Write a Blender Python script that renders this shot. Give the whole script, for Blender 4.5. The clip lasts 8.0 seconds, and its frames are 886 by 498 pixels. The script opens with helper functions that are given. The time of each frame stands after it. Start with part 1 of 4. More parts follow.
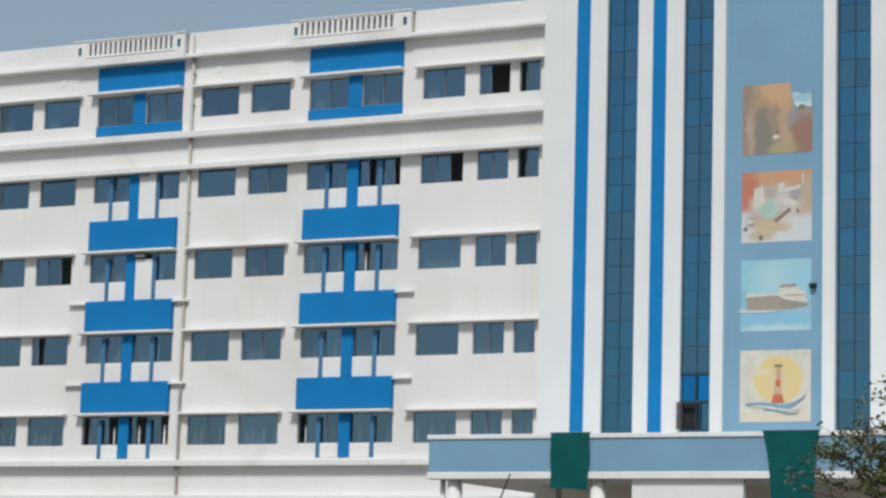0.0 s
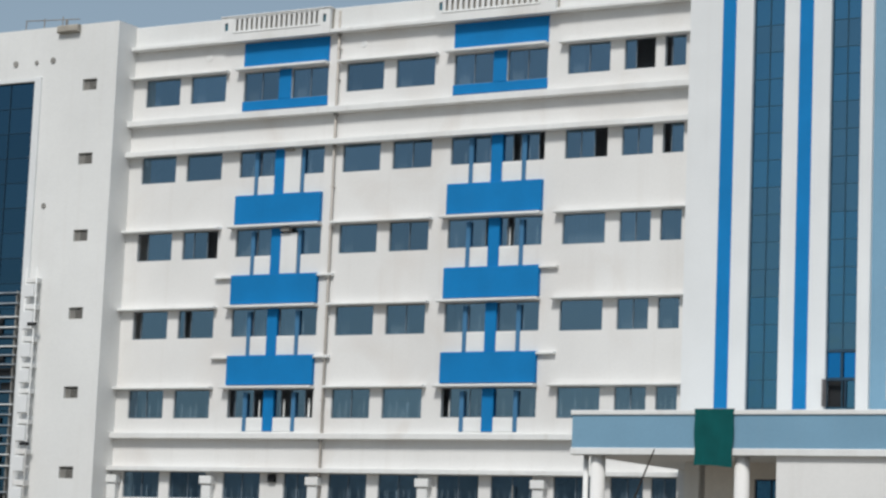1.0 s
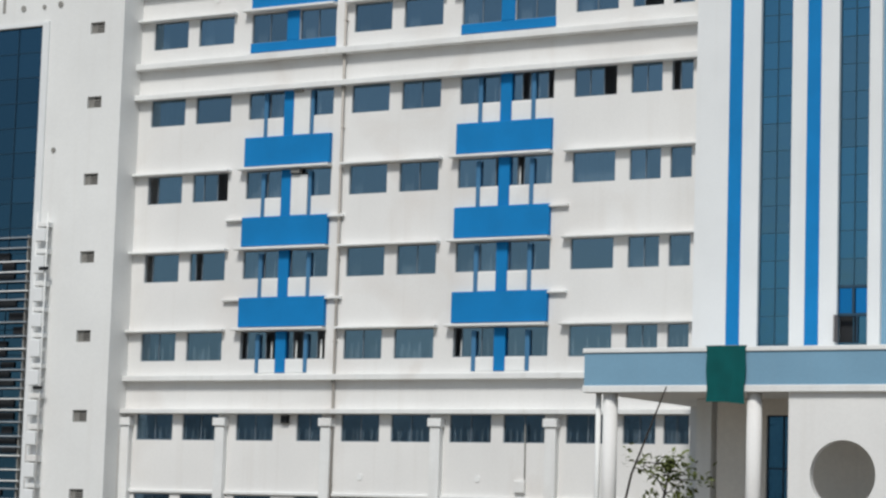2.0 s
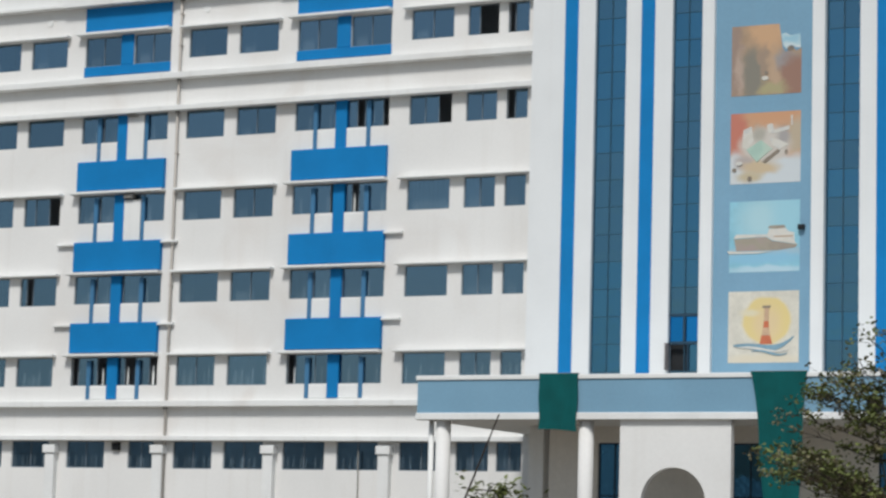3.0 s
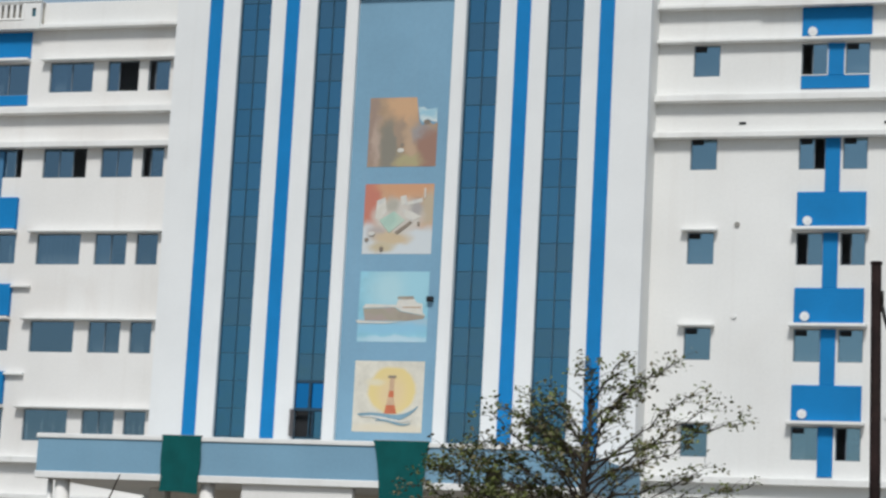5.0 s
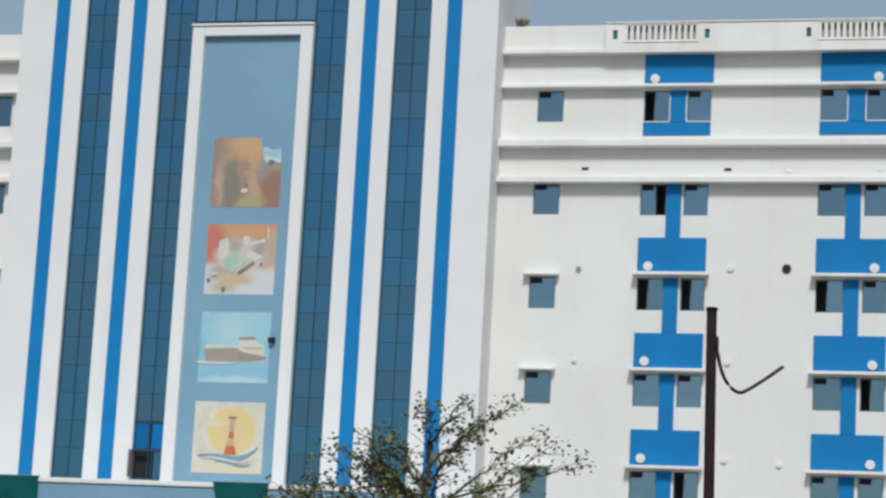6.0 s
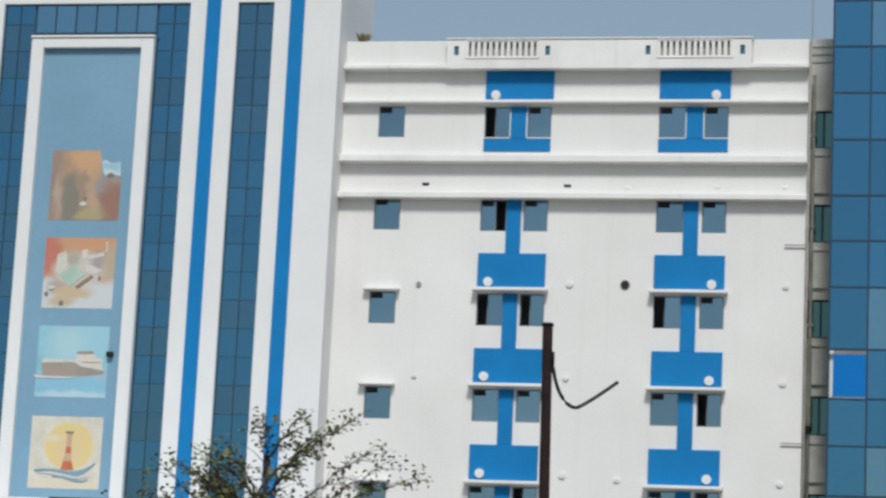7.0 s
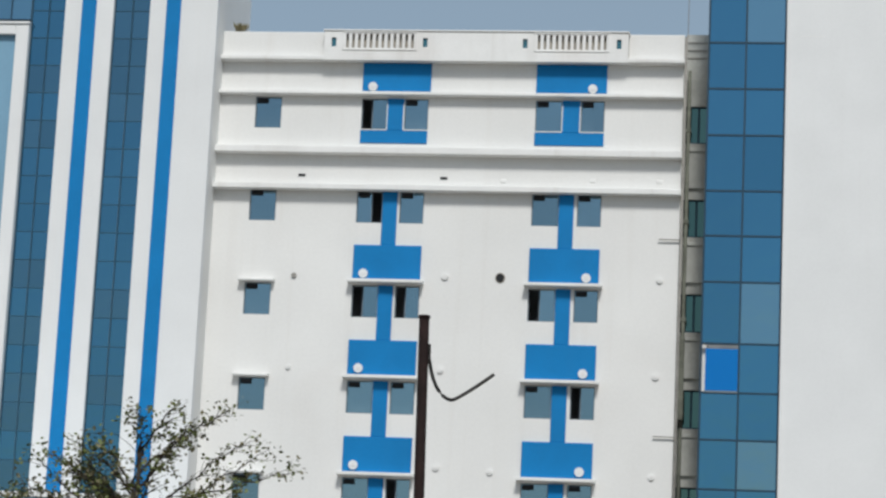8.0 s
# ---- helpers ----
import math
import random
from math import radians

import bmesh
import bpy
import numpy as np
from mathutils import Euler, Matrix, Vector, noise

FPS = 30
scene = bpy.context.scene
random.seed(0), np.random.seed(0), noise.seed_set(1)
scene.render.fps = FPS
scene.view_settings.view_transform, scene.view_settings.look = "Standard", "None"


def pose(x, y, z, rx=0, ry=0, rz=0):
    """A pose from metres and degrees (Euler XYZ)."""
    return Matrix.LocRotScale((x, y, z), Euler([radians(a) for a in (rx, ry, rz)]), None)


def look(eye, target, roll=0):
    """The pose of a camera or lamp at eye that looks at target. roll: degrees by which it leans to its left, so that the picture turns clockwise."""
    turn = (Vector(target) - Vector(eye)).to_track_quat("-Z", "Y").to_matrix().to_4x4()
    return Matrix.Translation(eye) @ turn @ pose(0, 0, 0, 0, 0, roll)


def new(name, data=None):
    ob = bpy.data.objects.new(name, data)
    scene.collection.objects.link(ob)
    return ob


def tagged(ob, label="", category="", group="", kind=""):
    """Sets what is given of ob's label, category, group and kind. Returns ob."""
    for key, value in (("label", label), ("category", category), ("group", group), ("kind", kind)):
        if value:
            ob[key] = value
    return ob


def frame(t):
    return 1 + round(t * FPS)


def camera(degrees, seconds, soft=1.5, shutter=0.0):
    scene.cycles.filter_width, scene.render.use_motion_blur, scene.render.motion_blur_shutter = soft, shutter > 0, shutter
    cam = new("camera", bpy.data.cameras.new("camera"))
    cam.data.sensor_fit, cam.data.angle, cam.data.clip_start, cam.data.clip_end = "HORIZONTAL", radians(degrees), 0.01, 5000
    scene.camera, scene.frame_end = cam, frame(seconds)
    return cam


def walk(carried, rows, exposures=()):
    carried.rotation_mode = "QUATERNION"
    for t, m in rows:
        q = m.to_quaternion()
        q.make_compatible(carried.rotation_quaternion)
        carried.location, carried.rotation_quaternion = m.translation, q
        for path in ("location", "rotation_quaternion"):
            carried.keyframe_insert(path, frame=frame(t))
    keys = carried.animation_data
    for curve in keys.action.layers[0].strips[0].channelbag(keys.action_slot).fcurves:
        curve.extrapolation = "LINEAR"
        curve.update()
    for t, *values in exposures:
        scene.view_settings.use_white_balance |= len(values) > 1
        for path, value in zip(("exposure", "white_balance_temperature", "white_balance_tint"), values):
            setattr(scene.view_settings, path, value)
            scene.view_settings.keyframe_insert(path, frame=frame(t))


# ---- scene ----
cam = camera(20.39, 8.0, soft=2.48, shutter=0.18)
PATH = [
    (0, (-0.050, -89.41, 1.7), (-22.680, -45.466, 9.256), 1.65),
    (0.2, (-0.054, -89.41, 1.7), (-23.190, -45.694, 9.039), 1.81),
    (0.5, (-0.060, -89.41, 1.7), (-23.987, -46.152, 9.215), 2.06),
    (0.7, (-0.063, -89.41, 1.7), (-24.736, -46.529, 8.957), 2.26),
    (1, (-0.067, -89.41, 1.7), (-25.273, -46.789, 8.652), 2.36),
    (1.2, (-0.070, -89.41, 1.7), (-25.651, -46.949, 8.252), 2.13),
    (2.3, (-0.060, -89.41, 1.7), (-25.244, -46.588, 7.384), 1.56),
    (2.5, (-0.060, -89.41, 1.7), (-24.626, -46.243, 7.474), 1.63),
    (2.7, (-0.060, -89.41, 1.7), (-23.814, -45.816, 7.659), 1.72),
    (3, (-0.060, -89.41, 1.7), (-22.527, -45.197, 8.078), 1.64),
    (3.2, (-0.062, -89.41, 1.7), (-22.197, -45.044, 8.177), 1.49),
    (3.5, (-0.065, -89.41, 1.7), (-21.605, -44.782, 8.378), 1.53),
    (3.8, (-0.068, -89.41, 1.7), (-20.329, -44.253, 8.813), 2.23),
    (4, (-0.070, -89.41, 1.7), (-19.699, -43.997, 8.955), 2.33),
    (4.2, (-0.070, -89.41, 1.7), (-19.037, -43.715, 8.942), 2.78),
    (4.5, (-0.070, -89.41, 1.7), (-17.709, -43.173, 8.860), 3.01),
    (4.7, (-0.070, -89.41, 1.7), (-16.916, -42.930, 9.186), 2.91),
    (5, (-0.070, -89.41, 1.7), (-15.607, -42.556, 9.672), 3.03),
    (5.2, (-0.055, -89.41, 1.7), (-15.053, -42.442, 10.027), 3.24),
    (6.3, (0.040, -89.41, 1.7), (-11.621, -41.636, 10.752), 3.01),
    (6.5, (0.060, -89.41, 1.7), (-11.135, -41.529, 10.775), 2.96),
    (6.8, (0.078, -89.41, 1.7), (-10.256, -41.417, 11.193), 2.74),
    (7, (0.090, -89.41, 1.7), (-9.311, -41.214, 11.134), 2.73),
    (7.2, (0.086, -89.41, 1.7), (-8.655, -41.073, 11.051), 2.61),
    (7.5, (0.080, -89.41, 1.7), (-8.186, -40.949, 10.834), 2.61),
    (7.8, (0.062, -89.41, 1.7), (-7.315, -40.829, 10.958), 2.72),
    (8, (0.050, -89.41, 1.7), (-6.838, -40.782, 11.090), 2.70),
]
walk(cam, [(t, look(eye, target, roll)) for t, eye, target, roll in PATH], exposures=[(0, 0.12), (3.5, 0.13), (5.0, 0.15), (8.0, 0.18)])

# ---- light ----
SUN = Vector((0.18, -0.89, 1.05)).normalized()
world = bpy.data.worlds.new("world")
scene.world = world
world.use_nodes = True
wn = world.node_tree.nodes
sky = wn.new("ShaderNodeTexSky")
sky.sky_type = "NISHITA"
sky.sun_disc = False
sky.sun_elevation = math.asin(SUN.z)
sky.sun_rotation = math.atan2(SUN.x, SUN.y)
sky.air_density = 1.0
sky.dust_density = 1.8
sky.ozone_density = 0.15
wn["Background"].inputs["Strength"].default_value = 0.10
haze = wn.new("ShaderNodeMix")
haze.data_type = "RGBA"
haze.inputs[0].default_value = 0.6
haze.inputs[7].default_value = (2.5, 3.25, 3.8, 1)
world.node_tree.links.new(sky.outputs["Color"], haze.inputs[6])
world.node_tree.links.new(haze.outputs[2], wn["Background"].inputs["Color"])
sun_data = bpy.data.lights.new("sun", "SUN")
sun_data.energy = 2.38
sun_data.angle = radians(11)
sun_data.color = (1.0, 0.98, 0.94)
sun = new("sun", sun_data)
sun.matrix_world = look(SUN * 100, (0, 0, 0))


# ---- materials ----
def material(name, base, rough=0.7, vary=0.12, scale=0.6, fine=14.0, bump=0.15, metal=0.0, streak=0.0, piece=0.0, streak_tint=(0.42, 0.38, 0.32), shine=0.25, blotch=0.0):
    """Paint, plaster, metal: large and fine variation, rain streaks, relief, a shade of its own for each piece."""
    m = bpy.data.materials.new(name)
    m.use_nodes = True
    t, n, link = m.node_tree, m.node_tree.nodes, m.node_tree.links.new
    p = n["Principled BSDF"]
    p.inputs["Roughness"].default_value = rough
    p.inputs["Metallic"].default_value = metal
    p.inputs["Specular IOR Level"].default_value = shine
    geo = n.new("ShaderNodeNewGeometry")
    big = n.new("ShaderNodeTexNoise")
    big.inputs["Scale"].default_value, big.inputs["Detail"].default_value = scale, 5
    small = n.new("ShaderNodeTexNoise")
    small.inputs["Scale"].default_value, small.inputs["Detail"].default_value = fine, 4
    for tex in (big, small):
        link(geo.outputs["Position"], tex.inputs["Vector"])
    ramp = n.new("ShaderNodeMapRange")
    ramp.inputs["From Min"].default_value, ramp.inputs["From Max"].default_value = 0.3, 0.7
    ramp.inputs["To Min"].default_value, ramp.inputs["To Max"].default_value = 1 - vary, 1 + vary * 0.4
    link(big.outputs["Fac"], ramp.inputs["Value"])
    grain = n.new("ShaderNodeMapRange")
    grain.inputs["From Min"].default_value, grain.inputs["From Max"].default_value = 0.3, 0.7
    grain.inputs["To Min"].default_value, grain.inputs["To Max"].default_value = 1 - vary * 0.4, 1 + vary * 0.25
    link(small.outputs["Fac"], grain.inputs["Value"])
    both = n.new("ShaderNodeMath")
    both.operation = "MULTIPLY"
    link(ramp.outputs["Result"], both.inputs[0])
    link(grain.outputs["Result"], both.inputs[1])
    last = both
    if piece:
        info = n.new("ShaderNodeObjectInfo")
        own = n.new("ShaderNodeMapRange")
        own.inputs["To Min"].default_value, own.inputs["To Max"].default_value = 1 - piece, 1 + piece
        link(info.outputs["Random"], own.inputs["Value"])
        last = n.new("ShaderNodeMath")
        last.operation = "MULTIPLY"
        link(both.outputs[0], last.inputs[0])
        link(own.outputs["Result"], last.inputs[1])
    colour = n.new("ShaderNodeVectorMath")
    colour.operation = "SCALE"
    colour.inputs[0].default_value = base
    link(last.outputs[0], colour.inputs["Scale"])
    out = colour.outputs[0]
    if streak:
        squash = n.new("ShaderNodeMapping")
        squash.inputs["Scale"].default_value = (2.2, 2.2, 0.09)
        link(geo.outputs["Position"], squash.inputs["Vector"])
        rain = n.new("ShaderNodeTexNoise")
        rain.inputs["Scale"].default_value, rain.inputs["Detail"].default_value = 1.0, 6
        link(squash.outputs["Vector"], rain.inputs["Vector"])
        cut = n.new("ShaderNodeMapRange")
        cut.inputs["From Min"].default_value, cut.inputs["From Max"].default_value = 0.55, 0.85
        cut.inputs["To Max"].default_value = streak
        link(rain.outputs["Fac"], cut.inputs["Value"])
        mix = n.new("ShaderNodeMix")
        mix.data_type = "RGBA"
        link(cut.outputs["Result"], mix.inputs[0])
        link(out, mix.inputs[6])
        mix.inputs[7].default_value = (*streak_tint, 1)
        out = mix.outputs[2]
    if blotch:
        damp = n.new("ShaderNodeTexNoise")
        damp.inputs["Scale"].default_value, damp.inputs["Detail"].default_value, damp.inputs["Distortion"].default_value = 0.23, 7, 0.8
        link(geo.outputs["Position"], damp.inputs["Vector"])
        edge = n.new("ShaderNodeMapRange")
        edge.inputs["From Min"].default_value, edge.inputs["From Max"].default_value = 0.54, 0.72
        edge.inputs["To Max"].default_value = blotch
        link(damp.outputs["Fac"], edge.inputs["Value"])
        stain = n.new("ShaderNodeMix")
        stain.data_type = "RGBA"
        link(edge.outputs["Result"], stain.inputs[0])
        link(out, stain.inputs[6])
        stain.inputs[7].default_value = (0.52, 0.44, 0.38, 1)
        out = stain.outputs[2]
    link(out, p.inputs["Base Color"])
    if bump:
        b = n.new("ShaderNodeBump")
        b.inputs["Strength"].default_value, b.inputs["Distance"].default_value = bump, 0.01
        link(small.outputs["Fac"], b.inputs["Height"])
        link(b.outputs["Normal"], p.inputs["Normal"])
    return m


def glass(name, tint, shine, through_tint, share, rough=0.03, piece=0.1, wave=0.02):
    """Tinted window glass: a mirror coat over a pane that lets some light through."""
    m = bpy.data.materials.new(name)
    m.use_nodes = True
    n, link = m.node_tree.nodes, m.node_tree.links.new
    n.remove(n["Principled BSDF"])
    gloss = n.new("ShaderNodeBsdfGlossy")
    gloss.inputs["Roughness"].default_value = rough
    info = n.new("ShaderNodeObjectInfo")
    own = n.new("ShaderNodeMapRange")
    own.inputs["To Min"].default_value, own.inputs["To Max"].default_value = shine * (1 - piece), shine * (1 + piece)
    link(info.outputs["Random"], own.inputs["Value"])
    col = n.new("ShaderNodeVectorMath")
    col.operation = "SCALE"
    col.inputs[0].default_value = tint
    link(own.outputs["Result"], col.inputs["Scale"])
    link(col.outputs[0], gloss.inputs["Color"])
    geo = n.new("ShaderNodeNewGeometry")
    tex = n.new("ShaderNodeTexNoise")
    tex.inputs["Scale"].default_value = 1.3
    link(geo.outputs["Position"], tex.inputs["Vector"])
    b = n.new("ShaderNodeBump")
    b.inputs["Strength"].default_value, b.inputs["Distance"].default_value = wave, 0.2
    link(tex.outputs["Fac"], b.inputs["Height"])
    link(b.outputs["Normal"], gloss.inputs["Normal"])
    clear = n.new("ShaderNodeBsdfTransparent")
    clear.inputs["Color"].default_value = (*through_tint, 1)
    mix = n.new("ShaderNodeMixShader")
    mix.inputs[0].default_value = share
    link(gloss.outputs[0], mix.inputs[1])
    link(clear.outputs[0], mix.inputs[2])
    link(mix.outputs[0], n["Material Output"].inputs["Surface"])
    return m


WHITE = material("white_plaster", (0.765, 0.768, 0.755), 0.85, 0.06, 0.25, 9.0, 0.12, streak=0.12, streak_tint=(0.46, 0.40, 0.34), blotch=0.05)
WHITE_WORN = material("worn_white_plaster", (0.775, 0.768, 0.752), 0.85, 0.06, 0.25, 9.0, 0.12, streak=0.16, streak_tint=(0.46, 0.40, 0.34), blotch=0.22)
WHITE_TRIM = material("white_trim_paint", (0.79, 0.795, 0.785), 0.75, 0.06, 0.8, 12.0, 0.1, streak=0.28, blotch=0.22)
WHITE_CLEAN = material("white_paint", (0.74, 0.755, 0.76), 0.7, 0.04, 0.5, 10.0, 0.06, streak=0.08)
BLUE = material("blue_paint", (0.002, 0.19, 0.48), 0.7, 0.10, 0.7, 10.0, 0.08, streak=0.06, streak_tint=(0.05, 0.2, 0.42))
PALE_BLUE = material("pale_blue_paint", (0.195, 0.355, 0.485), 0.8, 0.08, 0.4, 9.0, 0.1, streak=0.12, streak_tint=(0.30, 0.36, 0.42))
GREEN_CLOTH = material("green_cloth", (0.002, 0.088, 0.088), 0.95, 0.18, 1.4, 30.0, 0.25)
FRAME = material("aluminium_frame", (0.17, 0.21, 0.25), 0.45, 0.08, 2.0, 30.0, 0.0)
STRIP_BAR = material("blue_grey_glazing_bar", (0.028, 0.08, 0.125), 0.5, 0.1, 2.0, 30.0, 0.0)
FIN = material("dull_blue_paint", (0.06, 0.19, 0.35), 0.7, 0.12, 0.9, 12.0, 0.08)
MULLION = material("dark_mullion", (0.022, 0.055, 0.09), 0.5, 0.1, 2.0, 30.0, 0.0)
INSIDE = material("interior_wall", (0.36, 0.39, 0.42), 0.9, 0.1, 0.5, 6.0, 0.0)
CURTAIN = material("curtain_cloth", (0.58, 0.60, 0.60), 0.95, 0.2, 1.5, 20.0, 0.1, piece=0.35)
PIPE = material("drain_pipe_paint", (0.50, 0.46, 0.42), 0.6, 0.15, 1.0, 12.0, 0.1, streak=0.25, streak_tint=(0.2, 0.15, 0.1))
GREY = material("weathered_grey", (0.30, 0.29, 0.27), 0.85, 0.25, 1.5, 12.0, 0.3)
CONCRETE = material("stained_concrete", (0.42, 0.39, 0.34), 0.9, 0.3, 1.2, 12.0, 0.4, streak=0.5, streak_tint=(0.14, 0.11, 0.08))
DARK = material("dark_opening", (0.02, 0.022, 0.025), 0.7, 0.2, 2.0, 12.0, 0.0)
RUST = material("rusted_steel", (0.022, 0.011, 0.010), 0.8, 0.5, 3.0, 25.0, 0.4, metal=0.2)
CABLE = material("black_cable", (0.016, 0.015, 0.014), 0.6, 0.2, 5.0, 40.0, 0.1)
SLOT_TEAL = material("dull_teal_paint", (0.04, 0.16, 0.22), 0.7, 0.2, 2.0, 20.0, 0.1)
SASH_GREY = material("dusty_sash_back", (0.26, 0.24, 0.24), 0.8, 0.25, 2.0, 20.0, 0.1)
RAIL = material("dull_grey_rail_paint", (0.34, 0.37, 0.40), 0.6, 0.2, 1.5, 12.0, 0.1)
GROUND = material("dusty_ground", (0.23, 0.20, 0.165), 0.95, 0.3, 0.12, 3.0, 0.5)
BARK = material("tree_bark", (0.055, 0.043, 0.034), 0.9, 0.4, 4.0, 30.0, 0.5)
LEAF = material("green_leaves", (0.14, 0.165, 0.05), 0.6, 0.45, 1.6, 8.0, 0.0)
LEAF_PALE = material("olive_leaves", (0.19, 0.17, 0.095), 0.6, 0.45, 1.6, 8.0, 0.0)
FAR_WALL = material("reflection_wall_plaster", (0.80, 0.80, 0.78), 0.95, 0.4, 0.15, 2.0, 0.3)
# Mottled, streaked grey, darker than the plaster of the wings.
LINK_GREY = material("grey_link_plaster", (0.52, 0.53, 0.50), 0.9, 0.22, 0.8, 8.0, 0.2, streak=0.4)
GRIME = material("mossy_drain_paint", (0.17, 0.18, 0.15), 0.9, 0.4, 1.5, 10.0, 0.3, streak=0.4, streak_tint=(0.06, 0.09, 0.06))
BLIND = material("blind_slat_cloth", (0.78, 0.79, 0.77), 0.9, 0.15, 1.5, 20.0, 0.0, piece=0.25)
SCREEN_IN = material("porch_inner_plaster", (0.76, 0.72, 0.66), 0.9, 0.1, 0.4, 8.0, 0.1, streak=0.2)
GLASS = glass("tinted_window_glass", (0.44, 0.68, 0.88), 0.60, (0.62, 0.68, 0.72), 0.50, piece=0.12)
GLASS_LIGHT = glass("pale_window_glass", (0.44, 0.70, 0.86), 0.74, (0.62, 0.68, 0.72), 0.45, piece=0.10)
GLASS_BLUE = glass("blue_curtain_glass", (0.19, 0.53, 0.81), 0.65, (0.10, 0.22, 0.34), 0.3, piece=0.06, wave=0.07)
GLASS_GREYED = glass("grey_blue_curtain_glass", (0.24, 0.53, 0.75), 0.62, (0.10, 0.20, 0.28), 0.3, piece=0.06, wave=0.07)
GLASS_VIVID = glass("bright_blue_glass", (0.03, 0.36, 0.88), 0.95, (0.02, 0.16, 0.40), 0.25)
GLASS_TOWER = glass("pale_blue_curtain_glass", (0.14, 0.43, 0.69), 0.70, (0.10, 0.22, 0.34), 0.2, piece=0.10, wave=0.08)
GLASS_PALE = glass("hazy_blue_curtain_glass", (0.29, 0.57, 0.77), 0.78, (0.10, 0.22, 0.34), 0.2, piece=0.05, wave=0.08)
GLASS_DEEP = glass("deep_blue_glass", (0.20, 0.48, 0.74), 0.34, (0.05, 0.12, 0.18), 0.3, piece=0.1, wave=0.04)
GLASS_GREEN = glass("dark_green_glass", (0.28, 0.55, 0.52), 0.42, (0.05, 0.12, 0.10), 0.35)


# ---- mesh helpers ----
class Shape:
    """Collects boxes, tubes and sheets for one mesh."""

    def __init__(self):
        self.v, self.f = [], []

    def add(self, verts, faces):
        o = len(self.v)
        self.v += [tuple(p) for p in verts]
        self.f += [tuple(o + i for i in q) for q in faces]
        return self

    def box(self, x0, x1, y0, y1, z0, z1):
        v = [(x, y, z) for z in (z0, z1) for y in (y0, y1) for x in (x0, x1)]
        return self.add(v, [(0, 2, 3, 1), (4, 5, 7, 6), (0, 1, 5, 4), (2, 6, 7, 3), (0, 4, 6, 2), (1, 3, 7, 5)])

    def soft_box(self, x0, x1, y0, y1, z0, z1, e=0.02):
        """A box with its front edges chamfered."""
        v = [(x0 + e, y0, z0 + e), (x1 - e, y0, z0 + e), (x1 - e, y0, z1 - e), (x0 + e, y0, z1 - e)]
        v += [(x0, y0 + e, z0), (x1, y0 + e, z0), (x1, y0 + e, z1), (x0, y0 + e, z1)]
        v += [(x0, y1, z0), (x1, y1, z0), (x1, y1, z1), (x0, y1, z1)]
        f = [(0, 1, 2, 3), (8, 11, 10, 9)]
        for a in (0, 4):
            f += [(a + i, a + 4 + i, a + 4 + (i + 1) % 4, a + (i + 1) % 4) for i in range(4)]
        return self.add(v, f)

    def tube(self, points, radii, n=8, caps=True):
        rings, base = [], len(self.v)
        pts = [Vector(p) for p in points]
        for i, p in enumerate(pts):
            d = (pts[min(i + 1, len(pts) - 1)] - pts[max(i - 1, 0)]).normalized()
            a = d.orthogonal().normalized() if abs(d.z) < 0.99 else Vector((1, 0, 0))
            b = d.cross(a).normalized()
            a = b.cross(d)
            r = radii[i] if isinstance(radii, (list, tuple)) else radii
            rings.append([p + r * (math.cos(k * math.tau / n) * a + math.sin(k * math.tau / n) * b) for k in range(n)])
        for ring in rings:
            self.v += [tuple(q) for q in ring]
        for i in range(len(rings) - 1):
            for k in range(n):
                a, b = base + i * n + k, base + i * n + (k + 1) % n
                self.f.append((a, b, b + n, a + n))
        if caps:
            self.f.append(tuple(base + k for k in reversed(range(n))))
            self.f.append(tuple(base + (len(rings) - 1) * n + k for k in range(n)))
        return self

    def disc(self, cx, cz, r, y0, y1, n=24):
        """A disc that faces -y, from y1 (back) to y0 (front)."""
        v = [(cx + r * math.cos(k * math.tau / n), y, cz + r * math.sin(k * math.tau / n)) for y in (y0, y1) for k in range(n)]
        f = [tuple(range(n)), tuple(reversed(range(n, 2 * n)))]
        f += [(k, n + k, n + (k + 1) % n, (k + 1) % n) for k in range(n)]
        return self.add(v, f)

    def slab(self, outline, y0, y1):
        """A flat plate that faces -y, from an outline of (x, z)."""
        n = len(outline)
        v = [(x, y, z) for y in (y0, y1) for x, z in outline]
        return self.add(v, [tuple(range(n)), tuple(reversed(range(n, 2 * n)))] + [(k, n + k, n + (k + 1) % n, (k + 1) % n) for k in range(n)])

    def pierced(self, x0, x1, z0, z1, y0, y1, holes):
        """A wall from y0 to y1 with rectangular holes (x0, x1, z0, z1) through it."""
        xs = sorted({x0, x1, *(c for h in holes for c in h[:2] if x0 < c < x1)})
        zs = sorted({z0, z1, *(c for h in holes for c in h[2:4] if z0 < c < z1)})

        def solid(i, j):
            if not (0 <= i < len(xs) - 1 and 0 <= j < len(zs) - 1):
                return False
            cx, cz = (xs[i] + xs[i + 1]) / 2, (zs[j] + zs[j + 1]) / 2
            return not any(h[0] < cx < h[1] and h[2] < cz < h[3] for h in holes)

        grid = {}

        def vert(i, j, y):
            if (i, j, y) not in grid:
                grid[i, j, y] = len(self.v)
                self.v.append((xs[i], y, zs[j]))
            return grid[i, j, y]

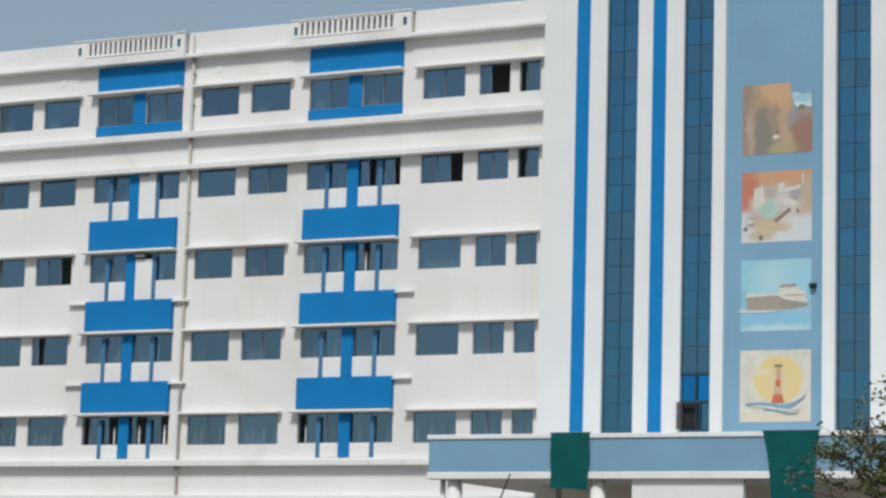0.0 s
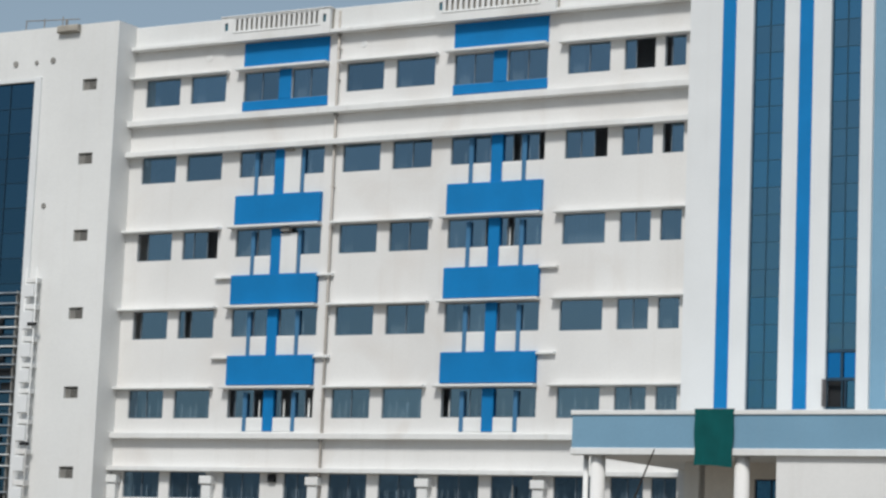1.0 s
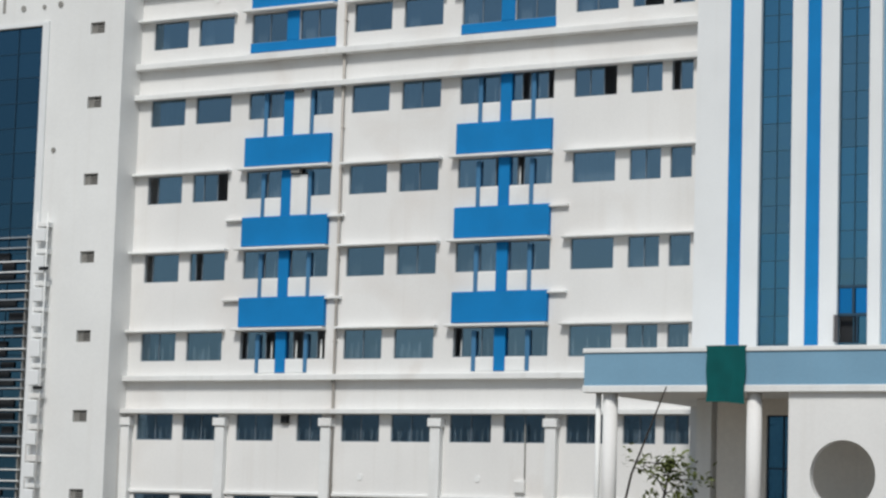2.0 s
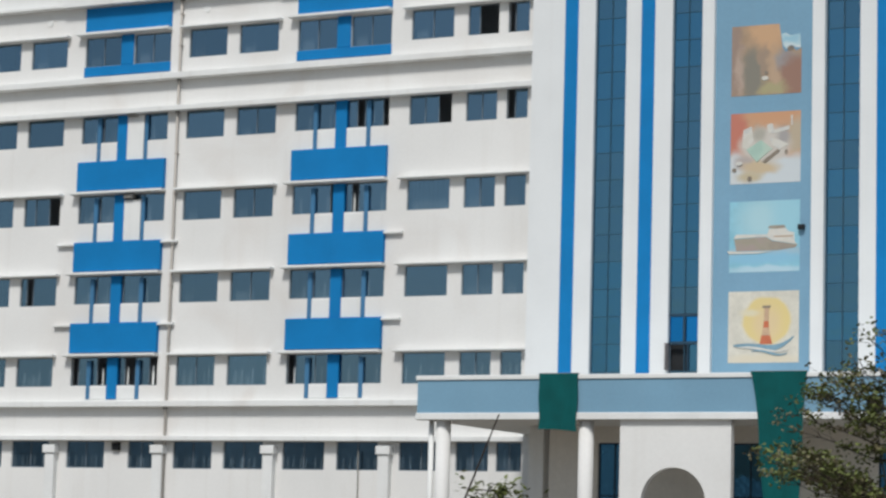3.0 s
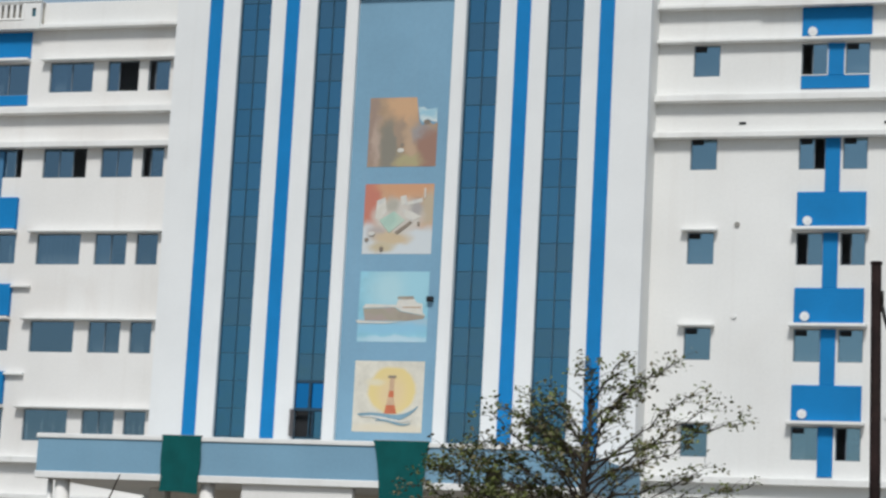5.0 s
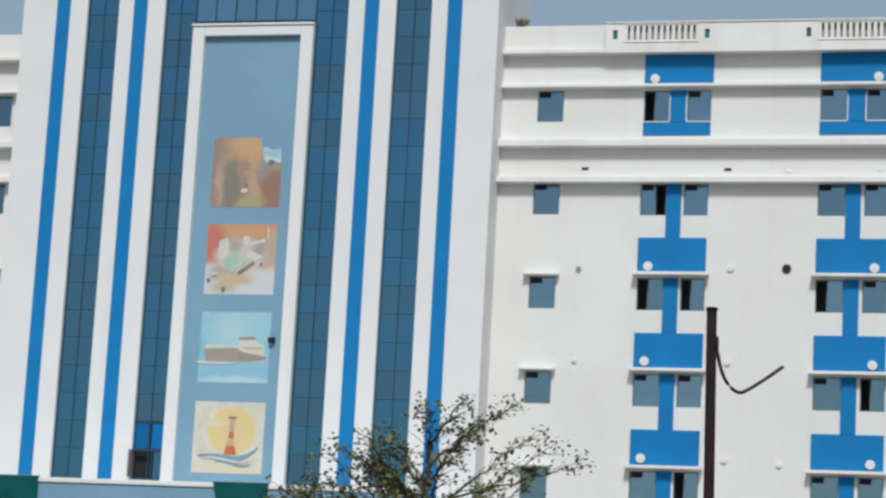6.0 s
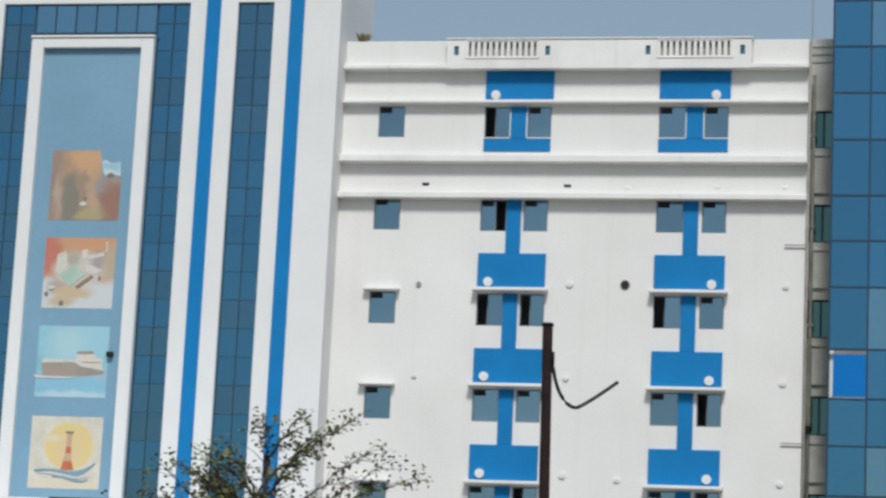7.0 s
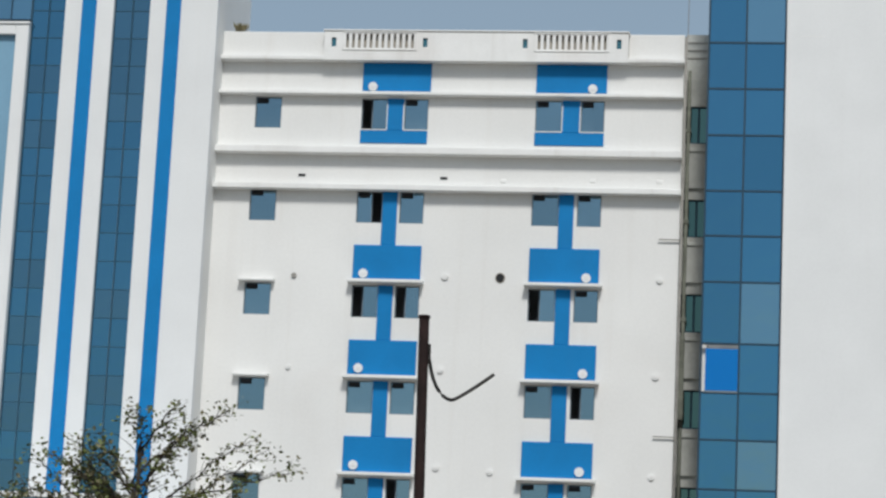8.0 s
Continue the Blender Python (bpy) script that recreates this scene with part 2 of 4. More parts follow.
        for i in range(len(xs) - 1):
            for j in range(len(zs) - 1):
                if not solid(i, j):
                    continue
                c = [(i, j), (i + 1, j), (i + 1, j + 1), (i, j + 1)]
                self.f.append(tuple(vert(*q, y0) for q in c))
                self.f.append(tuple(vert(*q, y1) for q in reversed(c)))
                for k, (di, dj) in enumerate(((0, -1), (1, 0), (0, 1), (-1, 0))):
                    if not solid(i + di, j + dj):
                        a, b = c[k], c[(k + 1) % 4]
                        self.f.append((vert(*a, y0), vert(*a, y1), vert(*b, y1), vert(*b, y0)))
        return self


def part(name, shape, mat, parent, label="", smooth=False):
    me = bpy.data.meshes.new(name)
    me.from_pydata(shape.v, [], shape.f)
    me.materials.append(mat)
    if smooth:
        me.polygons.foreach_set("use_smooth", [True] * len(me.polygons))
    me.update()
    ob = new(name, me)
    ob.parent = parent
    if label:
        ob["label"] = label
    return ob


def thing(name, label, category, group="", kind=""):
    return tagged(new(name), label, category, group, kind)


# ---- levels of the building ----
H = 3.6
TOP = {k: 24.75 - H * (6 - k) for k in range(2, 7)}
TOP[1], TOP[0] = 6.68, 3.1
FLOORS = [0.0, 3.9, 8.05, 11.75, 15.35, 18.95, 22.55, 26.3]
FRONT = -1.4


def window(parent, x0, x1, z0, z1, y, cuts=(0.5,), gone=(), curtain=0.0, mat=GLASS, frame_mat=FRAME, vent=False, blinds=()):
    """A sliding window in a wall whose outer face is at y. cuts: where its sashes meet; gone: sashes that stand open; curtain: how much cloth hangs inside."""
    w, d0, d1 = 0.036, y + 0.08, y + 0.14
    edges = [x0, *(x0 + c * (x1 - x0) for c in cuts), x1]
    win = part("window", Shape().pierced(x0, x1, z0, z1, d0, d1, [(x0 + w, x1 - w, z0 + w, z1 - w)]), frame_mat, parent)
    for e in edges[1:-1]:
        part("mullion", Shape().box(e - w / 2, e + w / 2, d0 + 0.004, d1 - 0.004, z0 + w, z1 - w), frame_mat, win)
    for n in range(len(edges) - 1):
        if n in gone:
            continue
        off = 0.012 * (n % 2)
        part("pane", Shape().box(edges[n] + w / 2, edges[n + 1] - w / 2, d0 + 0.02 + off, d0 + 0.026 + off, z0 + w, z1 - w), mat, win).visible_shadow = False
    if vent:
        vx = x0 + 0.06
        part("fan_grille", Shape().box(vx, vx + 0.42, d0 - 0.03, d0 + 0.015, z1 - 0.24, z1 - 0.05), DARK, win, "dark exhaust fan slot")
    for u in blinds:
        bx = x0 + u * (x1 - x0)
        bw = 0.05 + 0.05 * ((u * 11.7) % 1)
        part("blind_strip", Shape().box(bx, min(bx + bw, x1 - 0.04), y + 0.130, y + 0.136, z0 + 0.04, z0 + (z1 - z0) * (0.42 + 0.35 * ((u * 7.3) % 1))), BLIND, win)
    if curtain and not gone:
        c = Shape()
        n, a, b = 26, x0 + 0.05, x0 + 0.05 + (x1 - x0 - 0.1) * curtain
        row = [(a + (b - a) * k / n, y + 0.42 + 0.05 * math.sin(k * 1.9)) for k in range(n + 1)]
        c.add([(px, py, z) for z in (z0 - 0.2, z1 + 0.1) for px, py in row], [(k, k + 1, n + 2 + k, n + 1 + k) for k in range(n)])
        part("curtain", c, CURTAIN, win)
    return win


def ledge(parent, x0, x1, z0, z1, y, out, name="window_ledge", mat=WHITE_TRIM):
    return part(name, Shape().soft_box(x0, x1, y - out, y + 0.002, z0, z1, 0.015), mat, parent)


def shell(parent, x0, x1, y0, y1, z1, holes, floors=FLOORS, mat=WHITE):
    """Front wall with openings, side and back walls, slabs and an inner wall."""
    part("wall", Shape().pierced(x0, x1, 0.0, z1, y0, y0 + 0.25, holes), mat, parent)
    part("side_wall", Shape().box(x0, x0 + 0.25, y0 + 0.25, y1, 0, z1), mat, parent)
    part("side_wall", Shape().box(x1 - 0.25, x1, y0 + 0.25, y1, 0, z1), mat, parent)
    part("back_wall", Shape().box(x0 + 0.25, x1 - 0.25, y1 - 0.25, y1, 0, z1), mat, parent)
    for z in floors[1:]:
        part("floor_slab", Shape().box(x0 + 0.25, x1 - 0.25, y0 + 0.25, y1 - 0.25, z - 0.22, z), INSIDE, parent)
    part("inner_wall", Shape().box(x0 + 0.25, x1 - 0.25, y0 + 2.8, y0 + 2.92, 0, floors[-1] - 0.22), INSIDE, parent)


def lattice(parent, name, xs, zs, y0, y1, w=0.05, mat=MULLION):
    """A glazing frame: its rim, and inside it each mullion and transom as a piece."""
    x0, x1, z0, z1 = xs[0], xs[-1], zs[0], zs[-1]
    rim = Shape().box(x0, x0 + w, y0, y1, z0, z1).box(x1 - w, x1, y0, y1, z0, z1).box(x0 + w, x1 - w, y0, y1, z0, z0 + w).box(x0 + w, x1 - w, y0, y1, z1 - w, z1)
    ob = part(name, rim, mat, parent)
    for x in xs[1:-1]:
        part("mullion", Shape().box(x - w / 2, x + w / 2, y0 + 0.003, y1 - 0.003, z0 + w, z1 - w), mat, ob)
    for z in zs[1:-1]:
        part("transom", Shape().box(x0 + w, x1 - w, y0 + 0.006, y1 - 0.006, z - w / 2, z + w / 2), mat, ob)
    return ob


# ---- ground ----
ground = part("ground", Shape().add([(-3000, -3000, 0), (3000, -3000, 0), (3000, 3000, 0), (-3000, 3000, 0)], [(0, 1, 2, 3)]), GROUND, None)
tagged(ground, "dusty grey-brown open ground before the building", "ground", kind="structure")


# Unseen wall, added only so that the lower windows have something to mirror.
bound = part("reflection_wall", Shape().soft_box(-190, 170, -152.0, -151.0, 0, 17.0), FAR_WALL, None)
tagged(bound, "unseen plain wall added behind the camera for low window reflections", "wall", kind="structure")


# ---- left wing ----
def left_wing():
    b = thing("office_wing", "white seven-storey wing with blue window bays", "building")
    pairs = {"L1": (-69.25, -67.30), "L2": (-66.70, -64.73), "M1": (-58.25, -56.30), "M2": (-55.68, -53.70), "R1": (-47.25, -45.27), "R2": (-44.62, -43.20), "R3": (-42.78, -41.82)}
    bays = {"A": (-63.75, -59.20), "B": (-52.75, -48.20)}
    opened = {("R2", 6): (1,), ("R1", 5): (2,), ("L1", 4): (0,), ("L2", 4): (2,), ("L1", 3): (0,), ("L2", 3): (1,), ("R3", 6): (0,), ("R3", 5): (0,)}
    cuts_for = {("R1", 5): (0.36, 0.68), ("L1", 4): (0.28,), ("L2", 4): (0.3, 0.68), ("L1", 3): (0.22,), ("L2", 3): (0.16, 0.34), ("R2", 6): (0.36,), ("R3", 6): (0.32,), ("R3", 5): (0.38,)}
    row1 = [(-69.3, -67.27), (-66.72, -64.73), (-63.77, -61.78), (-60.54, -59.22), (-58.22, -56.27), (-55.69, -53.74), (-52.78, -50.77), (-50.19, -48.24), (-47.25, -45.27), (-44.66, -43.2), (-42.85, -41.73)]
    holes = []
    for k in range(2, 7):
        holes += [(a, c, TOP[k] - 1.28, TOP[k]) for a, c in pairs.values()]
        for a, c in bays.values():
            if k == 6:
                holes += [(a, a + 1.94, 23.38, 24.72), (c - 1.94, c, 23.38, 24.72)]
            else:
                holes.append((a, c, TOP[k] - 1.25, TOP[k]))
    for a, c in row1:
        holes += [(a, c, TOP[1] - 1.17, TOP[1]), (a, c, TOP[0] - 1.3, TOP[0])]
    shell(b, -69.96, -41.02, 0.0, 13.0, 27.28, holes, mat=WHITE_WORN)
    rnd = random.Random(4)
    for k in range(2, 7):
        for n, (a, c) in pairs.items():
            cuts = cuts_for.get((n, k), (0.5,) if rnd.random() < 0.35 else ())
            window(b, a, c, TOP[k] - 1.28, TOP[k], 0.0, cuts, opened.get((n, k), ()), rnd.choice((0, 0.25, 0.5, 0.9)) if k < 6 else 0.3, blinds=[(i + rnd.uniform(0.2, 0.8)) / 4 for i in range(4)] if k < 3 and (n, k) not in opened else ())
    for a, c in row1:
        window(b, a, c, TOP[1] - 1.17, TOP[1], 0.0, (0.5,), (), 0.0, blinds=[(i + rnd.uniform(0.15, 0.85)) / 6 for i in range(6)])
        window(b, a, c, TOP[0] - 1.3, TOP[0], 0.0, (0.5,))
    # blue bays
    for name, (a, c) in bays.items():
        mid = (a + c) / 2 + (0.0 if name == "B" else -0.06)
        for x0, x1, gone in ((a, a + 1.94, ()), (c - 1.94, c, ())):
            window(b, x0, x1, 23.38, 24.72, 0.0, (0.5,), gone, 0.3)
        part("blue_panel", Shape().soft_box(a - 0.02, c + 0.02, -0.06, 0.002, 24.93, 26.06), BLUE, b)
        part("blue_panel", Shape().soft_box(a - 0.02, c + 0.02, -0.05, 0.002, 22.94, 23.375), BLUE, b)
        part("blue_strip", Shape().soft_box(a + 1.943, c - 1.943, -0.05, 0.002, 23.38, 24.74), BLUE, b)
        ledge(b, a - 0.3, c + 0.05, 24.78, 24.90, 0.0, 0.40)
        for k in range(2, 6):
            t = TOP[k]
            cuts, gone = (0.25, 0.45, 0.56, 0.76), ()
            if name == "B":
                cuts = {5: (0.22, 0.42, 0.66, 0.74, 0.93), 4: (0.40, 0.46, 0.63, 0.70), 3: cuts, 2: (0.09, 0.3, 0.55, 0.76)}[k]
                gone = {5: (3, 5), 4: (1, 3), 3: (), 2: (0,)}[k]
            elif k == 2:
                cuts, gone = (0.08, 0.3, 0.42, 0.62, 0.74, 0.9), (0, 2, 4, 6)
            window(b, a, c, t - 1.25, t, 0.0, cuts, gone, 0.8 if k > 2 else 0.4, blinds=[(i + 0.5) / 7 for i in range(7)] if k == 2 or name == "B" and k == 4 else [0.14, 0.36, 0.82])
            low = t - 2.1 if k > 2 else 8.50
            part("blue_strip", Shape().soft_box(mid - 0.27, mid + 0.27, -0.05, 0.078, low, t - 0.02), BLUE, b)
            part("blue_fin", Shape().soft_box(mid - 1.35, mid - 1.15, -0.04, 0.078, low, t - 0.14), FIN, b)
            if not (name == "A" and k > 3):
                part("blue_fin", Shape().soft_box(mid + 1.22, mid + 1.42, -0.04, 0.078, low, t - 0.14), FIN, b)
            else:
                part("blue_fin", Shape().soft_box(mid + 1.15, mid + 1.32, -0.04, 0.078, low, t - 0.14), FIN, b)
                part("white_shaft", Shape().soft_box(mid + 0.275, mid + 1.14, -0.08, 0.078, low + 0.01, t - 0.28 + 0.2 * (k == 5)), WHITE_TRIM, b, "clean white duct cover")
                part("duct_hood", Shape().soft_box(mid + 0.35, mid + 0.80, -0.26, 0.02, t - 0.22 + 0.04 * (k == 5), t - 0.04), GREY, b)
            part("white_panel", Shape().soft_box(mid - 1.147, mid - 0.273, -0.03, 0.002, low + 0.003, t - 1.28), WHITE_TRIM, b)
            if not (name == "A" and k > 3):
                part("white_panel", Shape().soft_box(mid + 0.273, mid + 1.217, -0.03, 0.002, low + 0.003, t - 1.28), WHITE_TRIM, b)
            if k > 2:
                part("blue_panel", Shape().soft_box(a - 0.01, c + 0.01, -0.22, 0.002, t - 3.42, t - 2.11, 0.02), BLUE, b)
            if k < 5:
                ledge(b, a - 0.25, c + 0.06, t + 0.02, t + 0.13, 0.0, 0.42)
        for z in (15.30, 11.70):
            x0, x1 = (a - 0.95, c + 0.8) if name == "A" else (a - 0.05, c + 0.85)
            ledge(b, x0, x1, z, z + 0.11, 0.0, 0.20)
    # ledges over the plain windows
    for k in (6, 4, 3, 2):
        for x0, x1 in ((-69.95, -64.55), (-58.55, -53.50), (-47.55, -41.1)):
            ledge(b, x0, x1, TOP[k] + 0.02, TOP[k] + 0.12, 0.0, 0.36)
    for z0, z1, out in ((22.52, 22.79, 0.42), (21.09, 21.33, 0.42), (8.15, 8.40, 0.38), (6.69, 6.89, 0.45)):
        ledge(b, -69.95, -41.1, z0, z1, 0.0, out, "cornice")
    # parapet
    ledge(b, -69.95, -41.1, 26.12, 26.28, 0.0, 0.42, "cornice")
    part("parapet", Shape().soft_box(-69.95, -41.1, -0.12, 0.10, 26.29, 27.28), WHITE, b)
    for x0, x1, g0, g1, n in ((-64.83, -58.95, -64.10, -59.52, 17), (-53.54, -47.66, -53.10, -48.46, 17)):
        crest(b, x0, x1, [(g0, g1, n)], [x0 + 0.28, x1 - 0.3])
    # pilasters of the lower storeys
    for x in (-69.75, -64.47, -58.85, -53.33, -47.82):
        p = part("pilaster", Shape().soft_box(x - 0.25, x + 0.25, -0.30, 0.002, 0, 6.15), WHITE_TRIM, b)
        part("capital", Shape().soft_box(x - 0.33, x + 0.33, -0.38, 0.002, 6.15, 6.50), WHITE_TRIM, p)
    part("sill_band", Shape().soft_box(-69.9, -41.1, -0.12, 0.002, 3.14, 3.28), WHITE_TRIM, b)
    part("vent_box", Shape().soft_box(-61.28, -60.92, -0.18, 0.002, 6.28, 6.62), DARK, b)
    dp = part("drain_pipe", Shape().tube([(-58.64, -0.13, 27.15), (-58.59, -0.13, 0.2)], 0.06, 10), PIPE, b, smooth=True)
    for z in (25.4, 24.0, 19.2, 17.4, 13.4, 9.8, 5.9, 3.6):
        part("pipe_clip", Shape().box(-58.70, -58.54, -0.20, 0.0, z, z + 0.04), PIPE, dp)
    for z in (26.02, 22.42, 20.99, 15.18, 11.58, 8.05):
        part("pipe_collar", Shape().tube([(-58.62, -0.14, z), (-58.62, -0.14, z + 0.11)], 0.10, 10), GREY, dp, "dark stained pipe collar")
    part("drain_pipe", Shape().tube([(-70.0, -0.42, 5.95), (-70.0, -0.42, 0.2)], 0.05), PIPE, b, smooth=True)
    for x in (-65.74, -57.40):
        part("vent_cap", Shape().disc(x, 25.56, 0.15, -0.03, 0.0, 16), WHITE_TRIM, b)
    conduit = part("conduit", Shape().tube([(-49.12, -0.05, 6.3), (-49.10, -0.05, 4.0)], 0.03, 8), GREY, b)
    part("junction_box", Shape().soft_box(-49.54, -49.05, -0.16, 0.002, 3.45, 3.95), WHITE_TRIM, conduit)
    for x in (-57.16, -51.35):
        part("vent_cap", Shape().disc(x, 4.0, 0.14, -0.03, 0.0, 16), WHITE_TRIM, b)
    return b


def crest(b, x0, x1, grilles, slots):
    """A raised parapet panel with upright slots."""
    y0, z0, z1 = -0.48, 26.10, 27.23
    holes = [(s - 0.09, s + 0.09, 26.62, 26.98) for s in slots]
    for g0, g1, n in grilles:
        step = (g1 - g0) / n
        holes += [(g0 + step * (i + 0.27), g0 + step * (i + 0.73), 26.58, 27.13) for i in range(n)]
    c = part("parapet_panel", Shape().pierced(x0, x1, z0, z1, y0, y0 + 0.055, holes), WHITE_TRIM, b)
    z0 = 26.285
    # Darker than the white panel: the slots' inner shade is put into this colour.
    part("panel_back", Shape().box(x0, x1, -0.30, 0.0, z0, z1), CONCRETE, c)
    part("panel_end", Shape().box(x0, x0 + 0.1, y0 + 0.055, -0.30, z0, z1).box(x1 - 0.1, x1, y0 + 0.055, -0.30, z0, z1).box(x0 + 0.1, x1 - 0.1, y0 + 0.055, -0.30, z0, z0 + 0.1).box(x0 + 0.1, x1 - 0.1, y0 + 0.055, -0.30, z1 - 0.06, z1), WHITE_TRIM, c)
    part("coping", Shape().soft_box(x0 - 0.04, x1 + 0.04, y0 - 0.05, 0.05, z1, z1 + 0.06), WHITE_TRIM, c)
    for g0, g1, n in grilles:
        a0, a1, b0, b1 = g0 - 0.02, g1 + 0.02, 26.53, 27.17
        rim = Shape().soft_box(a0 - 0.05, a1 + 0.05, y0 - 0.03, y0 + 0.002, b0 - 0.05, b0, 0.008).soft_box(a0 - 0.05, a1 + 0.05, y0 - 0.03, y0 + 0.002, b1, b1 + 0.04, 0.008)
        rim.soft_box(a0 - 0.05, a0, y0 - 0.03, y0 + 0.002, b0 + 0.001, b1 - 0.001, 0.008).soft_box(a1, a1 + 0.05, y0 - 0.03, y0 + 0.002, b0 + 0.001, b1 - 0.001, 0.008)
        part("grille_rim", rim, WHITE_TRIM, c)
    for q in slots:
        part("slot_block", Shape().soft_box(q - 0.085, q + 0.085, y0 + 0.06, y0 + 0.16, 26.56, 27.04, 0.02), SLOT_TEAL, c, "teal-painted slot block")


left_wing()


# ---- right wing ----
def right_wing():
    b = thing("office_wing", "white six-storey wing with paired windows and blue panels", "building")
    x0, x1 = -21.47, -3.84
    single = (-20.09, -19.07)
    bays = {"C": (-15.98, -13.42, -14.70), "D": (-9.36, -6.76, -8.06)}
    holes, todo = [], []
    gone = {("C", 6, 0): (0,), ("C", 5, 0): (1,), ("C", 4, 0): (0,), ("C", 4, 1): (0,), ("D", 4, 0): (0,), ("D", 3, 1): (0,), ("C", 2, 1): (0,)}
    for k in range(1, 7):
        t = TOP[k]
        h = 1.22 if k > 1 else 1.17
        holes.append((*single, t - h, t))
        todo.append((*single, t - h, t, (), (), True))
        for n, (a, c, m) in bays.items():
            for i, (p, q) in enumerate(((a, m - 0.29), (m + 0.40, c) if n == "D" else (m + 0.36, c))):
                top = t - 0.02
                holes.append((p, q, top - h, top))
                g = gone.get((n, k, i), ())
                todo.append((p, q, top - h, top, (0.42,) if g == (0,) else ((0.58,) if g else ()), g, True))
    shell(b, x0, x1, 0.0, 13.0, 27.28, holes)
    rnd = random.Random(9)
    for p, q, z0, z1, cuts, g, v in todo:
        window(b, p, q, z0, z1, 0.0, cuts, g, rnd.choice((0.0, 0.9, 0.5, 0.9)), mat=GLASS_LIGHT, vent=v and 0 not in g)
    for n, (a, c, m) in bays.items():
        part("blue_panel", Shape().soft_box(a, c + 0.06, -0.06, 0.002, 24.99, 26.10), BLUE, b)
        part("blue_panel", Shape().soft_box(a, c, -0.05, 0.002, 22.98, 23.48), BLUE, b)
        part("blue_strip", Shape().soft_box(m - 0.28, m + (0.39 if n == "D" else 0.35), -0.05, 0.002, 23.48, 24.72), BLUE, b)
        for k in range(2, 6):
            t = TOP[k]
            low = t - 2.1 if k > 2 else 8.50
            part("blue_strip", Shape().soft_box(m - 0.28, m + 0.28, -0.06, 0.002, low, t - 0.02), BLUE, b)
            if k > 2:
                part("blue_panel", Shape().soft_box(a, c, -0.10, 0.002, t - 3.44, t - 2.10), BLUE, b)
                ledge(b, a - 0.14, c + 0.14, t - 3.56, t - 3.44, 0.0, 0.42)
        inner = m + (0.40 if n == "D" else 0.36)
        for p, q in ((a, m - 0.29), (inner, c)):
            trim = Shape().soft_box(p, q, -0.07, 0.002, 23.475, 23.515, 0.008)
            if p == a:
                trim.soft_box(q - 0.01, q + 0.028, -0.07, 0.002, 23.517, 24.5, 0.008)
            else:
                trim.soft_box(p - 0.028, p + 0.01, -0.07, 0.002, 23.517, 24.5, 0.008)
            part("window_trim", trim, WHITE_TRIM, b, "white beading round the sash")
        lx = a + 0.42 if n == "C" else c - 0.46
        for z in (25.15, 17.95, 14.38, 10.78):
            lamp = part("wall_fan_cover", Shape().disc(lx, z, 0.17, -0.20, -0.08, 20), WHITE_CLEAN, b, "white round fan cover")
            part("hub", Shape().disc(lx, z, 0.06, -0.23, -0.20, 12), WHITE_TRIM, lamp)
    for k in (4, 3, 2):
        ledge(b, single[0] - 0.2, single[1] + 0.14, TOP[k] + 0.02, TOP[k] + 0.12, 0.0, 0.32)
    for z0, z1, out in ((24.80, 24.92, 0.35), (22.50, 22.76, 0.42), (21.10, 21.31, 0.42), (8.15, 8.40, 0.38), (6.69, 6.89, 0.45), (26.12, 26.28, 0.42)):
        ledge(b, x0, x1 + 0.02, z0, z1, 0.0, out, "cornice")
    part("parapet", Shape().soft_box(x0, x1, -0.12, 0.10, 26.29, 27.28), WHITE, b)
    crest(b, -17.47, -5.92, [(-16.69, -13.97, 12), (-9.39, -6.68, 12)], [-17.1, -13.6, -9.8, -6.27])
    for x, z in ((-18.13, 21.70), (-12.71, 21.66)):
        part("weep_hole", Shape().box(x - 0.13, x + 0.13, -0.03, 0.002, z - 0.04, z + 0.05), DARK, b)
    for x, z in ((-10.46, 21.60), (-7.12, 21.66), (-4.63, 21.66)):
        part("vent_plate", Shape().soft_box(x - 0.11, x + 0.11, -0.03, 0.002, z - 0.07, z + 0.07), WHITE_TRIM, b)
    for x, z, r, m in ((-10.42, 17.92, 0.15, DARK), (-12.49, 17.93, 0.14, WHITE_TRIM), (-4.52, 17.95, 0.12, WHITE_TRIM), (-18.21, 17.84, 0.10, GREY), (-18.22, 14.38, 0.10, WHITE_TRIM), (-4.56, 14.37, 0.13, WHITE_TRIM), (-12.5, 14.4, 0.12, WHITE_TRIM), (-12.5, 10.8, 0.13, WHITE_TRIM), (-10.5, 10.7, 0.12, WHITE_TRIM), (-4.6, 10.7, 0.12, WHITE_TRIM)):
        v = part("vent_sleeve", Shape().disc(x, z, r, -0.06, 0.0, 16), m, b)
        if m is WHITE_TRIM:
            part("cap", Shape().disc(x, z, r * 0.6, -0.075, -0.06, 14), WHITE, v)
        elif m is DARK:
            part("rim", Shape().disc(x, z, r * 1.25, -0.03, 0.0, 16), CONCRETE, v)
    part("drain_pipe", Shape().tube([(x1 + 0.06, -0.06, 27.2), (x1 + 0.06, -0.06, 0.1)], 0.06), GREY, b, smooth=True)
    for z in (19.45, 12.15):
        part("pipe_bracket", Shape().box(x1 - 0.75, x1 + 0.04, -0.12, -0.07, z, z + 0.035), GREY, b)
    tuft, seed = Shape(), random.Random(3)
